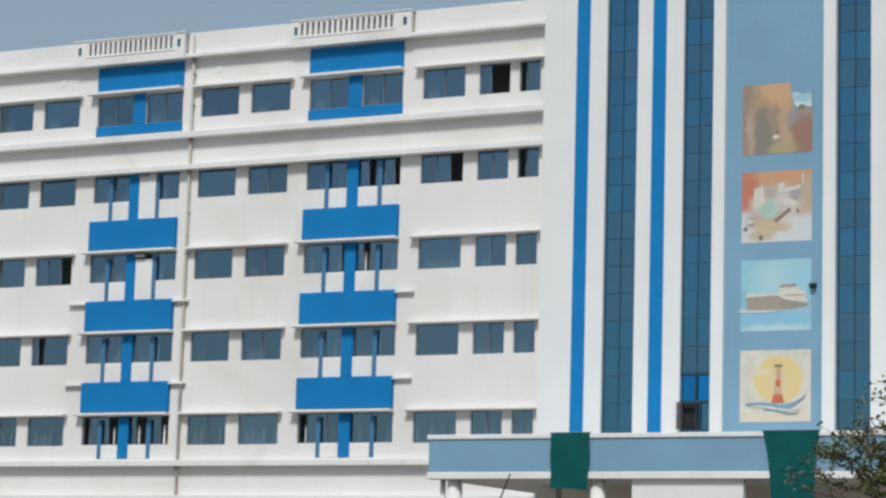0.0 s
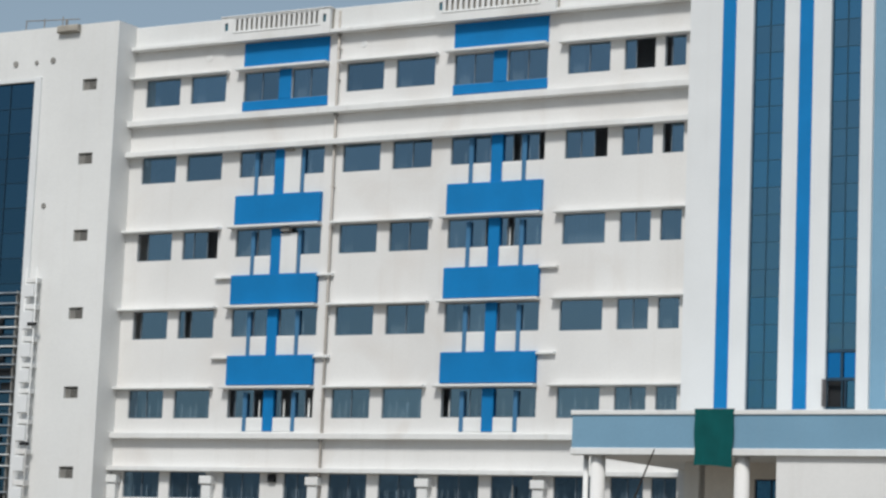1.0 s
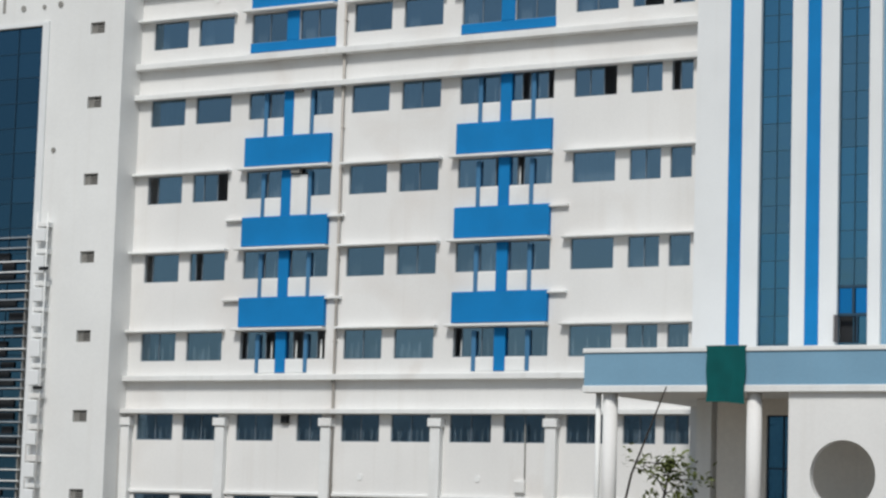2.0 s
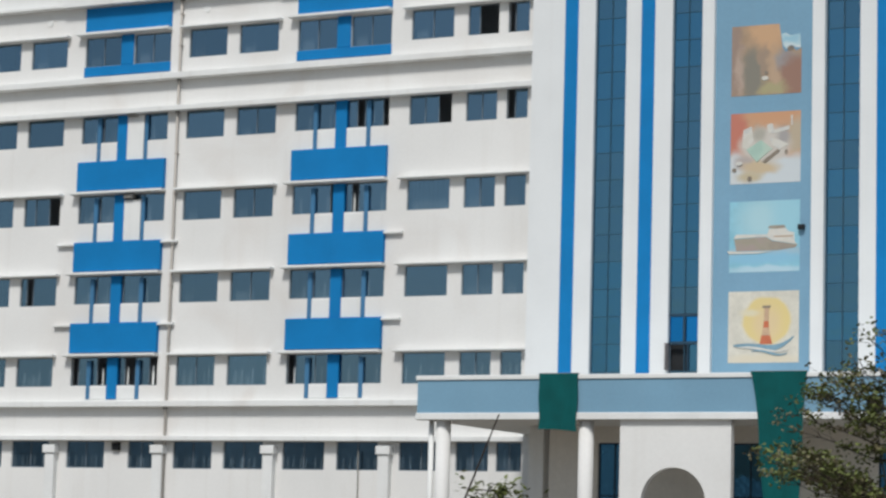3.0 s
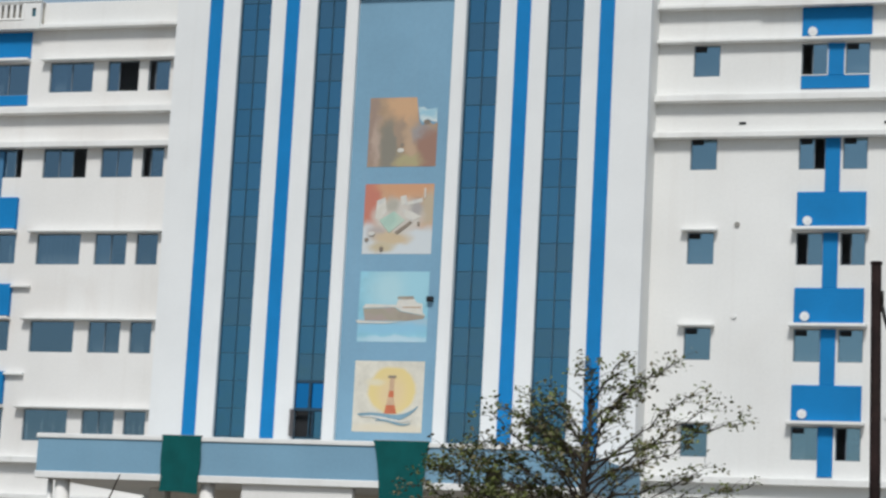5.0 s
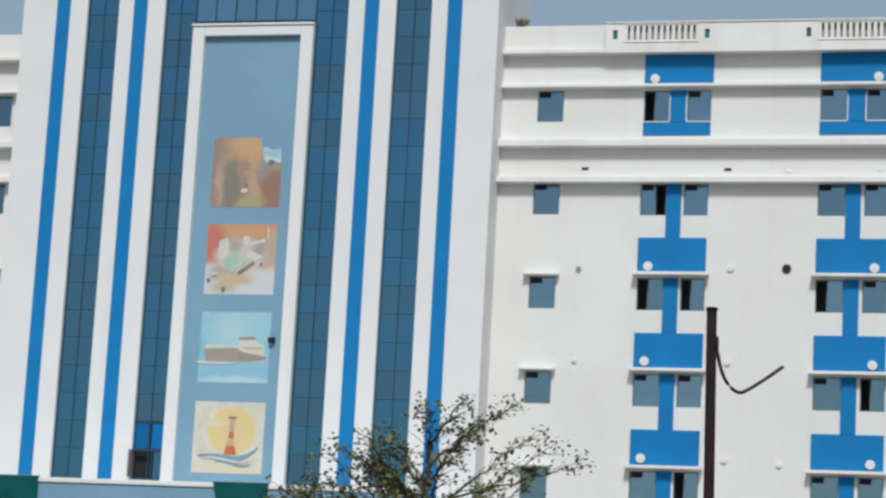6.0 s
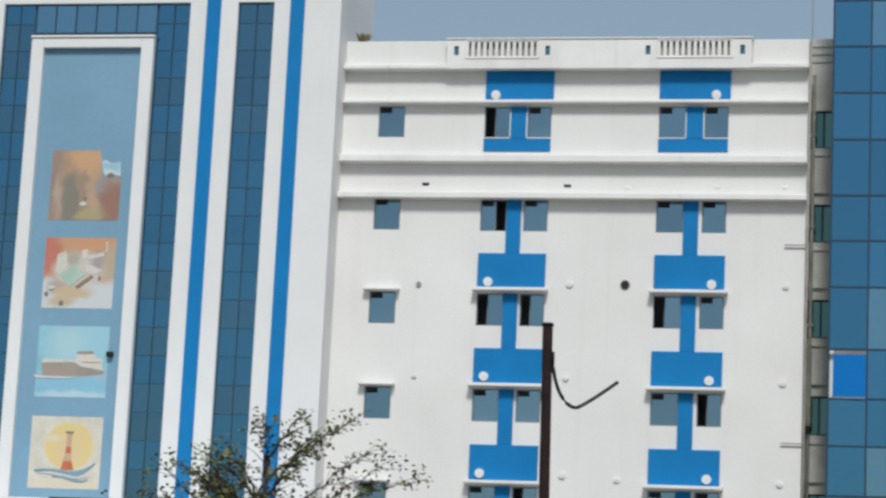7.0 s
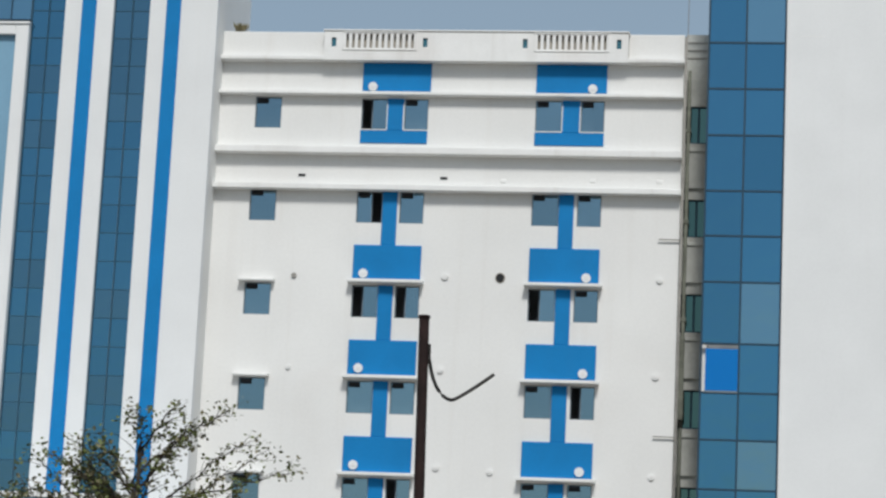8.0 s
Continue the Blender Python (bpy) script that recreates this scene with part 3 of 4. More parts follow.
    for _ in range(70):
        o = Vector((-20.9 + seed.gauss(0, 0.10), -0.02 + seed.gauss(0, 0.05), 27.29))
        tip = o + Vector((seed.gauss(0, 0.13), seed.gauss(0, 0.1), seed.uniform(0.12, 0.42)))
        mid = (o + tip) / 2
        tuft.add([o, mid + Vector((0.03, 0, 0)), tip, mid - Vector((0.03, 0, 0))], [(0, 1, 2, 3)])
    part("roof_plant", tuft, LEAF_PALE, b, "dry tuft growing on the parapet")
    return b


right_wing()


# ---- central tower ----
def tower():
    b = thing("office_tower", "white tower with blue stripes and tall glass strips", "building")
    y, top = FRONT, 31.0
    x0, x1 = -41.02, -21.47
    glazed = [(-38.28, -36.94), (-35.00, -33.74), (-28.78, -27.43), (-25.53, -24.10)]
    holes = [(a, c, 7.2, 28.52) for a, c in glazed] + [(-33.745, -28.775, 27.24, 28.52), (-33.23, -29.29, 7.2, 26.77)]
    # piers stand proud of the glass
    part("wall", Shape().pierced(x0, x1, 0.0, top, y, y + 0.35, holes), WHITE_CLEAN, b)
    part("side_wall", Shape().box(x0, x0 + 0.3, y + 0.35, 4.2, 0, top), WHITE, b)
    part("side_wall", Shape().box(x1 - 0.3, x1, y + 0.35, 4.2, 0, top), WHITE, b)
    part("back_wall", Shape().box(x0 + 0.3, x1 - 0.3, 3.9, 4.2, 0, top), WHITE, b)
    part("roof_slab", Shape().box(x0 + 0.3, x1 - 0.3, y + 0.35, 3.9, top - 0.6, top - 0.3), CONCRETE, b)
    part("inner_wall", Shape().box(x0 + 0.3, x1 - 0.3, y + 3.0, y + 3.1, 0, top - 0.6), INSIDE, b)
    for a in (-39.58, -36.30, -26.77, -23.46):
        part("blue_stripe", Shape().soft_box(a, a + 0.565, y - 0.05, y + 0.003, 7.0, 30.6), BLUE, b)
    # frame round the mural wall
    part("mural_frame", Shape().soft_box(-33.74, -33.23, y - 0.10, y + 0.003, 8.0, 27.10, 0.03), WHITE_CLEAN, b)
    part("mural_frame", Shape().soft_box(-29.29, -28.78, y - 0.10, y + 0.003, 8.0, 27.10, 0.03), WHITE_CLEAN, b)
    part("mural_frame", Shape().soft_box(-33.228, -29.292, y - 0.10, y + 0.003, 26.70, 27.10, 0.03), WHITE_CLEAN, b)
    part("mural_frame_cap", Shape().soft_box(-33.76, -28.76, y - 0.16, y + 0.003, 27.105, 27.20, 0.02), WHITE_CLEAN, b)
    part("mural_wall", Shape().box(-33.23, -29.29, y + 0.12, y + 0.30, 7.0, 26.77), PALE_BLUE, b)
    # glass strips, pane by pane
    rnd = random.Random(17)
    zs = [7.2 + 1.08 * i for i in range(20)] + [28.52]
    for s_i, (a, c) in enumerate(glazed):
        m = (a + c) / 2
        tones = [rnd.choice((GLASS_BLUE, GLASS_BLUE, GLASS_GREYED)) for _ in zs]
        strip = lattice(b, "glass_strip", [a, m, c], zs, y + 0.16, y + 0.24, 0.032, STRIP_BAR)
        for i in range(len(zs) - 1):
            for h, (p, q) in enumerate(((a, m), (m, c))):
                mat = tones[i]
                if s_i == 1 and i == 3:
                    mat = GLASS_VIVID
                if s_i == 1 and i == 2 and h == 0:
                    continue
                if s_i == 1 and i == 2:
                    mat = GLASS_BLUE
                    p = m + 0.16
                part("pane", Shape().box(p + 0.03, q - 0.03, y + 0.19, y + 0.198, zs[i] + 0.018, zs[i + 1] - 0.018), mat, strip).visible_shadow = False
        if s_i == 1:
            z0, z1 = zs[2], zs[3]
            part("open_sash", Shape().box(a - 0.03, a + 0.02, y - 0.24, y + 0.15, z0 + 0.02, z1 - 0.02), SASH_GREY, strip, "grey-backed sash swung outwards")
            for zz in (zs[3], zs[4]):
                part("sash_rail", Shape().soft_box(a + 0.01, c - 0.01, y + 0.10, y + 0.159, zz - 0.06, zz + 0.06, 0.01), MULLION, strip)
            part("sash_stile", Shape().soft_box(m - 0.05, m + 0.05, y + 0.10, y + 0.158, zs[3] + 0.065, zs[4] - 0.065, 0.01), MULLION, strip)
            part("sash_stile", Shape().soft_box(m + 0.13, m + 0.19, y + 0.10, y + 0.158, z0, zs[3] - 0.065, 0.01), MULLION, strip)
            # No real blind: a dark sheet paints the unlit room behind the opening.
            part("dark_room_sheet", Shape().box(a - 0.3, m + 0.5, y + 0.42, y + 0.44, z0 - 0.3, z1 + 0.3), DARK, strip, "dark sheet standing for the unlit room behind the open sash")
    top_strip = lattice(b, "glass_strip", [-33.74 + i * 4.96 / 6 for i in range(7)], [27.34, 28.52], y + 0.16, y + 0.24, 0.045)
    for i in range(6):
        x = -33.74 + i * 4.96 / 6
        part("pane", Shape().box(x + 0.03, x + 4.96 / 6 - 0.03, y + 0.19, y + 0.198, 27.34, 28.51), GLASS_PALE, top_strip).visible_shadow = False
    part("coping", Shape().soft_box(x0 - 0.05, x1 + 0.05, y - 0.08, y + 0.4, top, top + 0.12), WHITE_CLEAN, b)
    part("wall_camera", Shape().soft_box(-29.80, -29.56, y - 0.10, y + 0.12, 14.66, 14.84, 0.03), DARK, b, "small black wall camera")
    return b


tower()


# ---- murals on the tower ----
def flat(name, base, vary=0.25, scale=1.2):
    return material(name, base, 0.85, vary, scale, 6.0, 0.05)


def mural(label, z0, z1, ground_mat, pieces):
    y = FRONT + 0.12
    m = thing("mural", label, "mural", "murals on the tower")
    part("board", Shape().box(-32.58, -29.77, y - 0.008, y, z0, z1), ground_mat, m)
    for n, (name, outline, mat) in enumerate(pieces):
        pts = [(-32.58 + 2.81 * u, z1 - (z1 - z0) * v) for u, v in outline]
        part(name, Shape().slab(list(reversed(pts)), y - 0.013 - 0.004 * n, y - 0.0085), mat, m)
    return m


def ring(cx, cy, rx, ry, n=28, a0=0.0, a1=1.0):
    return [(cx + rx * math.cos(math.tau * (a0 + (a1 - a0) * k / n)), cy + ry * math.sin(math.tau * (a0 + (a1 - a0) * k / n))) for k in range(n + (a1 < 1))]


def wave(y0, thick, amp, ph, x0=0.08, x1=0.93, n=18, lift=0.0):
    up = [(x0 + (x1 - x0) * k / n, y0 + amp * math.sin(ph + 5.2 * k / n) - lift * (k / n) ** 4) for k in range(n + 1)]
    return up + [(x, yy + thick * math.sin(math.pi * (0.08 + 0.84 * k / n))) for k, (x, yy) in reversed(list(enumerate(up)))]


def painted(name, one, two, three, scale=0.9):
    """Brushed paint that drifts between three colours."""
    m = material(name, one, 0.85, 0.12, 1.5, 7.0, 0.05)
    n, link = m.node_tree.nodes, m.node_tree.links.new
    geo = n.new("ShaderNodeNewGeometry")
    tex = n.new("ShaderNodeTexNoise")
    tex.inputs["Scale"].default_value, tex.inputs["Detail"].default_value, tex.inputs["Distortion"].default_value = scale, 3, 1.2
    link(geo.outputs["Position"], tex.inputs["Vector"])
    ramp = n.new("ShaderNodeValToRGB")
    e = ramp.color_ramp.elements
    e[0].position, e[0].color = 0.36, (*one, 1)
    e[1].position, e[1].color = 0.66, (*three, 1)
    mid = e.new(0.5)
    mid.color = (*two, 1)
    link(tex.outputs["Fac"], ramp.inputs["Fac"])
    link(ramp.outputs["Color"], n["Principled BSDF"].inputs["Base Color"])
    return m


def brushed(name, z0, z1, ground, strokes, drift=0.10):
    """A painted board: soft patches of colour laid one over another, their edges drawn by the brush.
    strokes: centre (u across, v down), half sizes, colour, edge softness."""
    m = material(name, ground, 0.85, 0.14, 1.5, 7.0, 0.05)
    n, link = m.node_tree.nodes, m.node_tree.links.new
    geo = n.new("ShaderNodeNewGeometry")
    place = n.new("ShaderNodeMapping")
    place.vector_type = "TEXTURE"
    place.inputs["Location"].default_value = (-32.58, 0, z1)
    place.inputs["Scale"].default_value = (2.81, 1, z0 - z1)
    link(geo.outputs["Position"], place.inputs["Vector"])
    flatten = n.new("ShaderNodeVectorMath")
    flatten.operation = "MULTIPLY"
    flatten.inputs[1].default_value = (1, 0, 1)
    link(place.outputs["Vector"], flatten.inputs[0])
    tex = n.new("ShaderNodeTexNoise")
    tex.inputs["Scale"].default_value, tex.inputs["Detail"].default_value = 5.5, 6
    link(flatten.outputs[0], tex.inputs["Vector"])
    shift = n.new("ShaderNodeVectorMath")
    shift.operation = "MULTIPLY_ADD"
    shift.inputs[1].default_value = (drift * 2, 0, drift * 2)
    link(tex.outputs["Color"], shift.inputs[0])
    back = n.new("ShaderNodeVectorMath")
    back.operation = "SUBTRACT"
    back.inputs[1].default_value = (drift, 0, drift)
    link(flatten.outputs[0], back.inputs[0])
    link(back.outputs[0], shift.inputs[2])
    out = n["Principled BSDF"].inputs["Base Color"].links[0].from_socket
    for (u, v), (ru, rv), colour, edge in strokes:
        off = n.new("ShaderNodeVectorMath")
        off.operation = "SUBTRACT"
        off.inputs[1].default_value = (u, 0, v)
        link(shift.outputs[0], off.inputs[0])
        size = n.new("ShaderNodeVectorMath")
        size.operation = "DIVIDE"
        size.inputs[1].default_value = (ru, 1, rv)
        link(off.outputs[0], size.inputs[0])
        far = n.new("ShaderNodeVectorMath")
        far.operation = "LENGTH"
        link(size.outputs[0], far.inputs[0])
        fade = n.new("ShaderNodeMapRange")
        fade.interpolation_type = "SMOOTHSTEP"
        fade.inputs["From Min"].default_value, fade.inputs["From Max"].default_value = 1 - edge, 1 + edge
        fade.inputs["To Min"].default_value, fade.inputs["To Max"].default_value = 1.0, 0.0
        link(far.outputs["Value"], fade.inputs["Value"])
        mix = n.new("ShaderNodeMix")
        mix.data_type = "RGBA"
        link(fade.outputs["Result"], mix.inputs[0])
        link(out, mix.inputs[6])
        mix.inputs[7].default_value = (*colour, 1)
        out = mix.outputs[2]
    link(out, n["Principled BSDF"].inputs["Base Color"])
    return m


ORANGE, PEACH, SEA = flat("orange_red_paint", (0.50, 0.15, 0.08), 0.15), flat("peach_paint", (0.52, 0.36, 0.24), 0.2), flat("sea_blue_paint", (0.20, 0.33, 0.41), 0.2)
HULL = painted("hull_grey_paint", (0.30, 0.26, 0.22), (0.33, 0.30, 0.24), (0.36, 0.29, 0.27))
SHIP_WHITE = painted("ship_white_paint", (0.58, 0.56, 0.50), (0.62, 0.60, 0.55), (0.52, 0.52, 0.50), 2.0)
MINT = painted("mint_paint", (0.36, 0.50, 0.43), (0.40, 0.54, 0.46), (0.44, 0.54, 0.46), 1.2)
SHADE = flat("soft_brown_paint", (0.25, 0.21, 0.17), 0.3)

FORT = brushed("fort_mural_paint", 19.92, 22.66, (0.40, 0.29, 0.20), [
    ((0.52, 0.14), (0.26, 0.26), (0.55, 0.35, 0.21), 0.5),
    ((0.06, 0.45), (0.09, 0.60), (0.31, 0.23, 0.19), 0.5),
    ((0.13, 0.66), (0.07, 0.30), (0.44, 0.34, 0.28), 0.6),
    ((0.31, 0.72), (0.15, 0.42), (0.23, 0.215, 0.18), 0.5),
    ((0.47, 0.50), (0.07, 0.22), (0.33, 0.25, 0.19), 0.6),
    ((0.62, 0.68), (0.09, 0.30), (0.46, 0.33, 0.23), 0.6),
    ((0.80, 0.52), (0.14, 0.16), (0.30, 0.29, 0.29), 0.6),
    ((0.90, 0.78), (0.20, 0.32), (0.30, 0.18, 0.14), 0.4),
    ((0.60, 0.92), (0.20, 0.10), (0.38, 0.34, 0.20), 0.5),
], 0.15)
HARBOUR = brushed("harbour_mural_paint", 16.50, 19.24, (0.55, 0.34, 0.22), [
    ((0.08, 0.22), (0.15, 0.40), (0.50, 0.19, 0.14), 0.4),
    ((0.60, 0.02), (0.40, 0.14), (0.56, 0.31, 0.18), 0.5),
    ((0.93, 0.36), (0.10, 0.24), (0.46, 0.38, 0.28), 0.4),
    ((0.78, 0.92), (0.60, 0.30), (0.56, 0.60, 0.62), 0.25),
    ((0.08, 0.82), (0.16, 0.26), (0.56, 0.59, 0.60), 0.3),
    ((0.50, 0.46), (0.36, 0.25), (0.56, 0.52, 0.47), 0.25),
    ((0.40, 0.30), (0.10, 0.10), (0.40, 0.38, 0.33), 0.6),
    ((0.76, 0.36), (0.09, 0.12), (0.36, 0.34, 0.33), 0.6),
    ((0.20, 0.70), (0.13, 0.10), (0.42, 0.37, 0.35), 0.5),
    ((0.42, 0.78), (0.26, 0.09), (0.54, 0.43, 0.29), 0.5),
    ((0.28, 0.90), (0.18, 0.07), (0.50, 0.43, 0.30), 0.5),
], 0.06)
SHIP = brushed("ship_mural_paint", 13.09, 15.82, (0.25, 0.51, 0.62), [
    ((0.48, 0.26), (0.34, 0.30), (0.38, 0.58, 0.64), 0.7),
    ((0.85, 0.20), (0.22, 0.30), (0.31, 0.55, 0.64), 0.7),
    ((0.50, 0.72), (0.70, 0.06), (0.34, 0.47, 0.55), 0.6),
    ((0.45, 0.80), (0.60, 0.08), (0.24, 0.47, 0.62), 0.6),
    ((0.55, 0.96), (0.55, 0.05), (0.42, 0.58, 0.66), 0.6),
], 0.05)
BEACON = brushed("lighthouse_mural_paint", 9.64, 12.36, (0.63, 0.60, 0.52), [
    ((0.55, 0.41), (0.34, 0.33), (0.66, 0.53, 0.24), 0.10),
    ((0.55, 0.46), (0.18, 0.24), (0.64, 0.50, 0.30), 0.7),
    ((0.30, 0.30), (0.12, 0.05), (0.64, 0.58, 0.42), 0.7),
    ((0.50, 0.94), (0.50, 0.06), (0.62, 0.56, 0.44), 0.6),
], 0.035)

mural("weathered mural of an ochre rock fort on pale blue", 19.92, 22.66, FORT, [
    ("sky_patch", [(0.68, -0.01), (1.01, -0.01), (1.01, 0.36), (0.93, 0.40), (0.86, 0.34), (0.78, 0.41), (0.73, 0.34), (0.70, 0.12)], PALE_BLUE),
    ("cloud", [(0.71, 0.15), (0.78, 0.14), (0.84, 0.18), (0.98, 0.16), (0.99, 0.36), (0.92, 0.35), (0.85, 0.31), (0.79, 0.37), (0.74, 0.31)], painted("mural_sky_paint", (0.30, 0.50, 0.60), (0.46, 0.60, 0.64), (0.60, 0.66, 0.66), 1.4)),
    ("tree", ring(0.845, 0.36, 0.05, 0.035, 12), SHADE),
    ("dome", ring(0.485, 0.765, 0.05, 0.032), SHIP_WHITE),
    ("doorway", ring(0.50, 0.69, 0.028, 0.03, 12), SHADE),
])
mural("aerial mural of white buildings on a terracotta ground", 16.50, 19.24, HARBOUR, [
    ("town_block", [(0.18, 0.24), (0.30, 0.19), (0.33, 0.40), (0.24, 0.52), (0.17, 0.48)], SHIP_WHITE),
    ("town_block", [(0.52, 0.18), (0.60, 0.16), (0.62, 0.26), (0.84, 0.20), (0.84, 0.26), (0.66, 0.30), (0.54, 0.30)], SHIP_WHITE),
    ("town_block", [(0.56, 0.36), (0.70, 0.40), (0.84, 0.47), (0.70, 0.53), (0.60, 0.48)], SHIP_WHITE),
    ("lawn", [(0.23, 0.52), (0.44, 0.39), (0.60, 0.52), (0.38, 0.70)], MINT),
    ("mast", [(0.86, 0.06), (0.885, 0.06), (0.885, 0.20), (0.865, 0.20)], SHIP_WHITE),
    ("quay_shadow", [(0.46, 0.69), (0.62, 0.57), (0.68, 0.53), (0.71, 0.56), (0.50, 0.72)], SHADE),
    ("boat", ring(0.28, 0.93, 0.03, 0.035, 16), SHADE),
    ("boat", ring(0.06, 0.80, 0.03, 0.028, 16), SHADE),
    ("boat", ring(0.80, 0.57, 0.018, 0.03, 12), SHADE),
    ("white_hull", ring(0.13, 0.71, 0.045, 0.03, 14), SHIP_WHITE),
])
mural("mural of a pale ship on turquoise water", 13.09, 15.82, SHIP, [
    ("hull", [(0.07, 0.53), (0.52, 0.51), (0.62, 0.57), (0.97, 0.63), (0.94, 0.67), (0.70, 0.70), (0.10, 0.70)], HULL),
    ("deck", [(0.06, 0.52), (0.10, 0.465), (0.54, 0.475), (0.57, 0.40), (0.80, 0.39), (0.84, 0.44), (0.92, 0.46), (0.93, 0.59), (0.97, 0.625), (0.63, 0.565), (0.53, 0.505)], SHIP_WHITE),
    ("bridge_roof", [(0.55, 0.385), (0.57, 0.355), (0.78, 0.35), (0.80, 0.385), (0.68, 0.40)], HULL),
    ("porthole_row", [(0.64, 0.50), (0.90, 0.50), (0.90, 0.515), (0.64, 0.515)], PEACH),
    ("foam", [(-0.03, 0.695), (0.16, 0.71), (0.60, 0.715), (0.40, 0.74), (0.0, 0.735)], SHIP_WHITE),
])
mural("cream mural of a lighthouse before a yellow sun", 9.64, 12.36, BEACON, [
    ("tower_base", [(0.45, 0.74), (0.475, 0.62), (0.60, 0.62), (0.63, 0.74)], ORANGE),
    ("tower_middle", [(0.475, 0.62), (0.495, 0.51), (0.58, 0.51), (0.60, 0.62)], PEACH),
    ("tower_band", [(0.50, 0.51), (0.51, 0.42), (0.575, 0.42), (0.58, 0.51)], ORANGE),
    ("tower_top", [(0.51, 0.42), (0.515, 0.24), (0.58, 0.24), (0.575, 0.42)], PEACH),
    ("gallery", [(0.49, 0.235), (0.49, 0.205), (0.60, 0.205), (0.60, 0.235)], SHADE),
    ("wave", wave(0.76, 0.09, 0.03, 3.6, lift=0.15), SEA),
    ("foam", wave(0.80, 0.035, 0.03, 3.6, 0.12, 0.86), SHIP_WHITE),
    ("wave", wave(0.85, 0.03, 0.03, 3.6, 0.34, 0.84), SEA),
])


# ---- left tower ----
def left_tower():
    b = thing("stair_tower", "white plastered tower with small vents beside glass", "building")
    y, x1 = FRONT, -69.96
    tops = [24.73, 21.24, 17.65, 14.05, 10.42, 6.78, 3.2]
    vents = [(-71.90, -71.08, t - 0.54, t) for t in tops]
    part("wall", Shape().pierced(-96.0, x1, 0.0, 27.36, y, y + 0.3, vents + [(-94.0, -74.72, 1.0, 24.83)]), WHITE, b)
    part("side_wall", Shape().box(x1 - 0.3, x1, y + 0.3, 13.0, 0, 27.36), WHITE, b)
    part("side_wall", Shape().box(-96.0, -95.7, y + 0.3, 13.0, 0, 27.36), WHITE, b)
    part("back_wall", Shape().box(-95.7, x1 - 0.3, 12.7, 13.0, 0, 27.36), WHITE, b)
    part("roof_slab", Shape().box(-95.7, x1 - 0.3, y + 0.3, 12.7, 26.4, 26.7), CONCRETE, b)
    part("inner_wall", Shape().box(-95.7, x1 - 0.3, y + 2.4, y + 2.5, 0, 26.4), INSIDE, b)
    part("glass_frame", Shape().soft_box(-74.72, -74.32, y - 0.10, y + 0.003, 0.9, 25.0).box(-94.0, -74.724, y - 0.06, y + 0.003, 24.83, 24.98), WHITE_CLEAN, b)
    for x0, x1_, z0, z1 in vents:
        s = Shape()
        n = 5
        for i in range(n):
            z = z0 + (z1 - z0) * (i + 0.2) / n
            s.box(x0, x1_, y + 0.10, y + 0.16, z, z + 0.05)
        s.box(x0, x0 + 0.3, y + 0.12, y + 0.2, z0, z1)
        v = part("vent", s, GREY, b, "louvred toilet vent")
        part("vent_back", Shape().box(x0, x1_, y + 0.24, y + 0.28, z0, z1), DARK, v)
    # curtain wall, pane by pane
    xs = [-94.0 + 1.607 * i for i in range(13)]
    zs = [1.0 + 1.19 * i for i in range(21)]
    xs[-1], zs[-1] = -74.72, 24.83
    wall = lattice(b, "curtain_wall", xs, zs, y + 0.14, y + 0.24, 0.022)
    for i in range(12):
        for j in range(20):
            if i < 7:
                continue
            part("pane", Shape().box(xs[i] + 0.027, xs[i + 1] - 0.027, y + 0.18, y + 0.188, zs[j] + 0.022, zs[j + 1] - 0.022), GLASS_DEEP, wall)
    part("far_panes", Shape().box(-94.0, xs[7], y + 0.18, y + 0.188, 1.0, 24.83), GLASS_DEEP, wall)
    for x, z, r in ((-75.99, 25.74, 0.14), (-73.74, 25.76, 0.14), (-73.76, 18.86, 0.12), (-74.42, 18.89, 0.10), (-74.72, 25.72, 0.10)):
        part("pipe_sleeve", Shape().disc(x, z, r, y - 0.05, y, 14), GREY, b)
    spout = part("roof_spout", Shape().soft_box(-73.45, -72.2, y - 0.28, y + 0.1, 27.0, 27.34, 0.05), CONCRETE, b, "stained concrete roof spout")
    part("pipe_stub", Shape().tube([(-73.0, y - 0.1, 27.3), (-73.0, y - 0.1, 27.62)], 0.06), GREY, spout)
    part("wall_slot", Shape().soft_box(-77.28, -77.10, y - 0.02, y + 0.002, 25.6, 26.3, 0.01), GREY, b, "narrow grey weathered slot")
    rail = Shape()
    for x in (-75.6, -74.5, -73.4):
        rail.tube([(x, y + 0.1, 27.3), (x, y + 0.1, 27.85)], 0.03, 6)
    rail.tube([(-75.6, y + 0.1, 27.82), (-72.4, y + 0.1, 27.66)], 0.025, 6)
    part("roof_rail", rail, GREY, b)
    return b


left_tower()


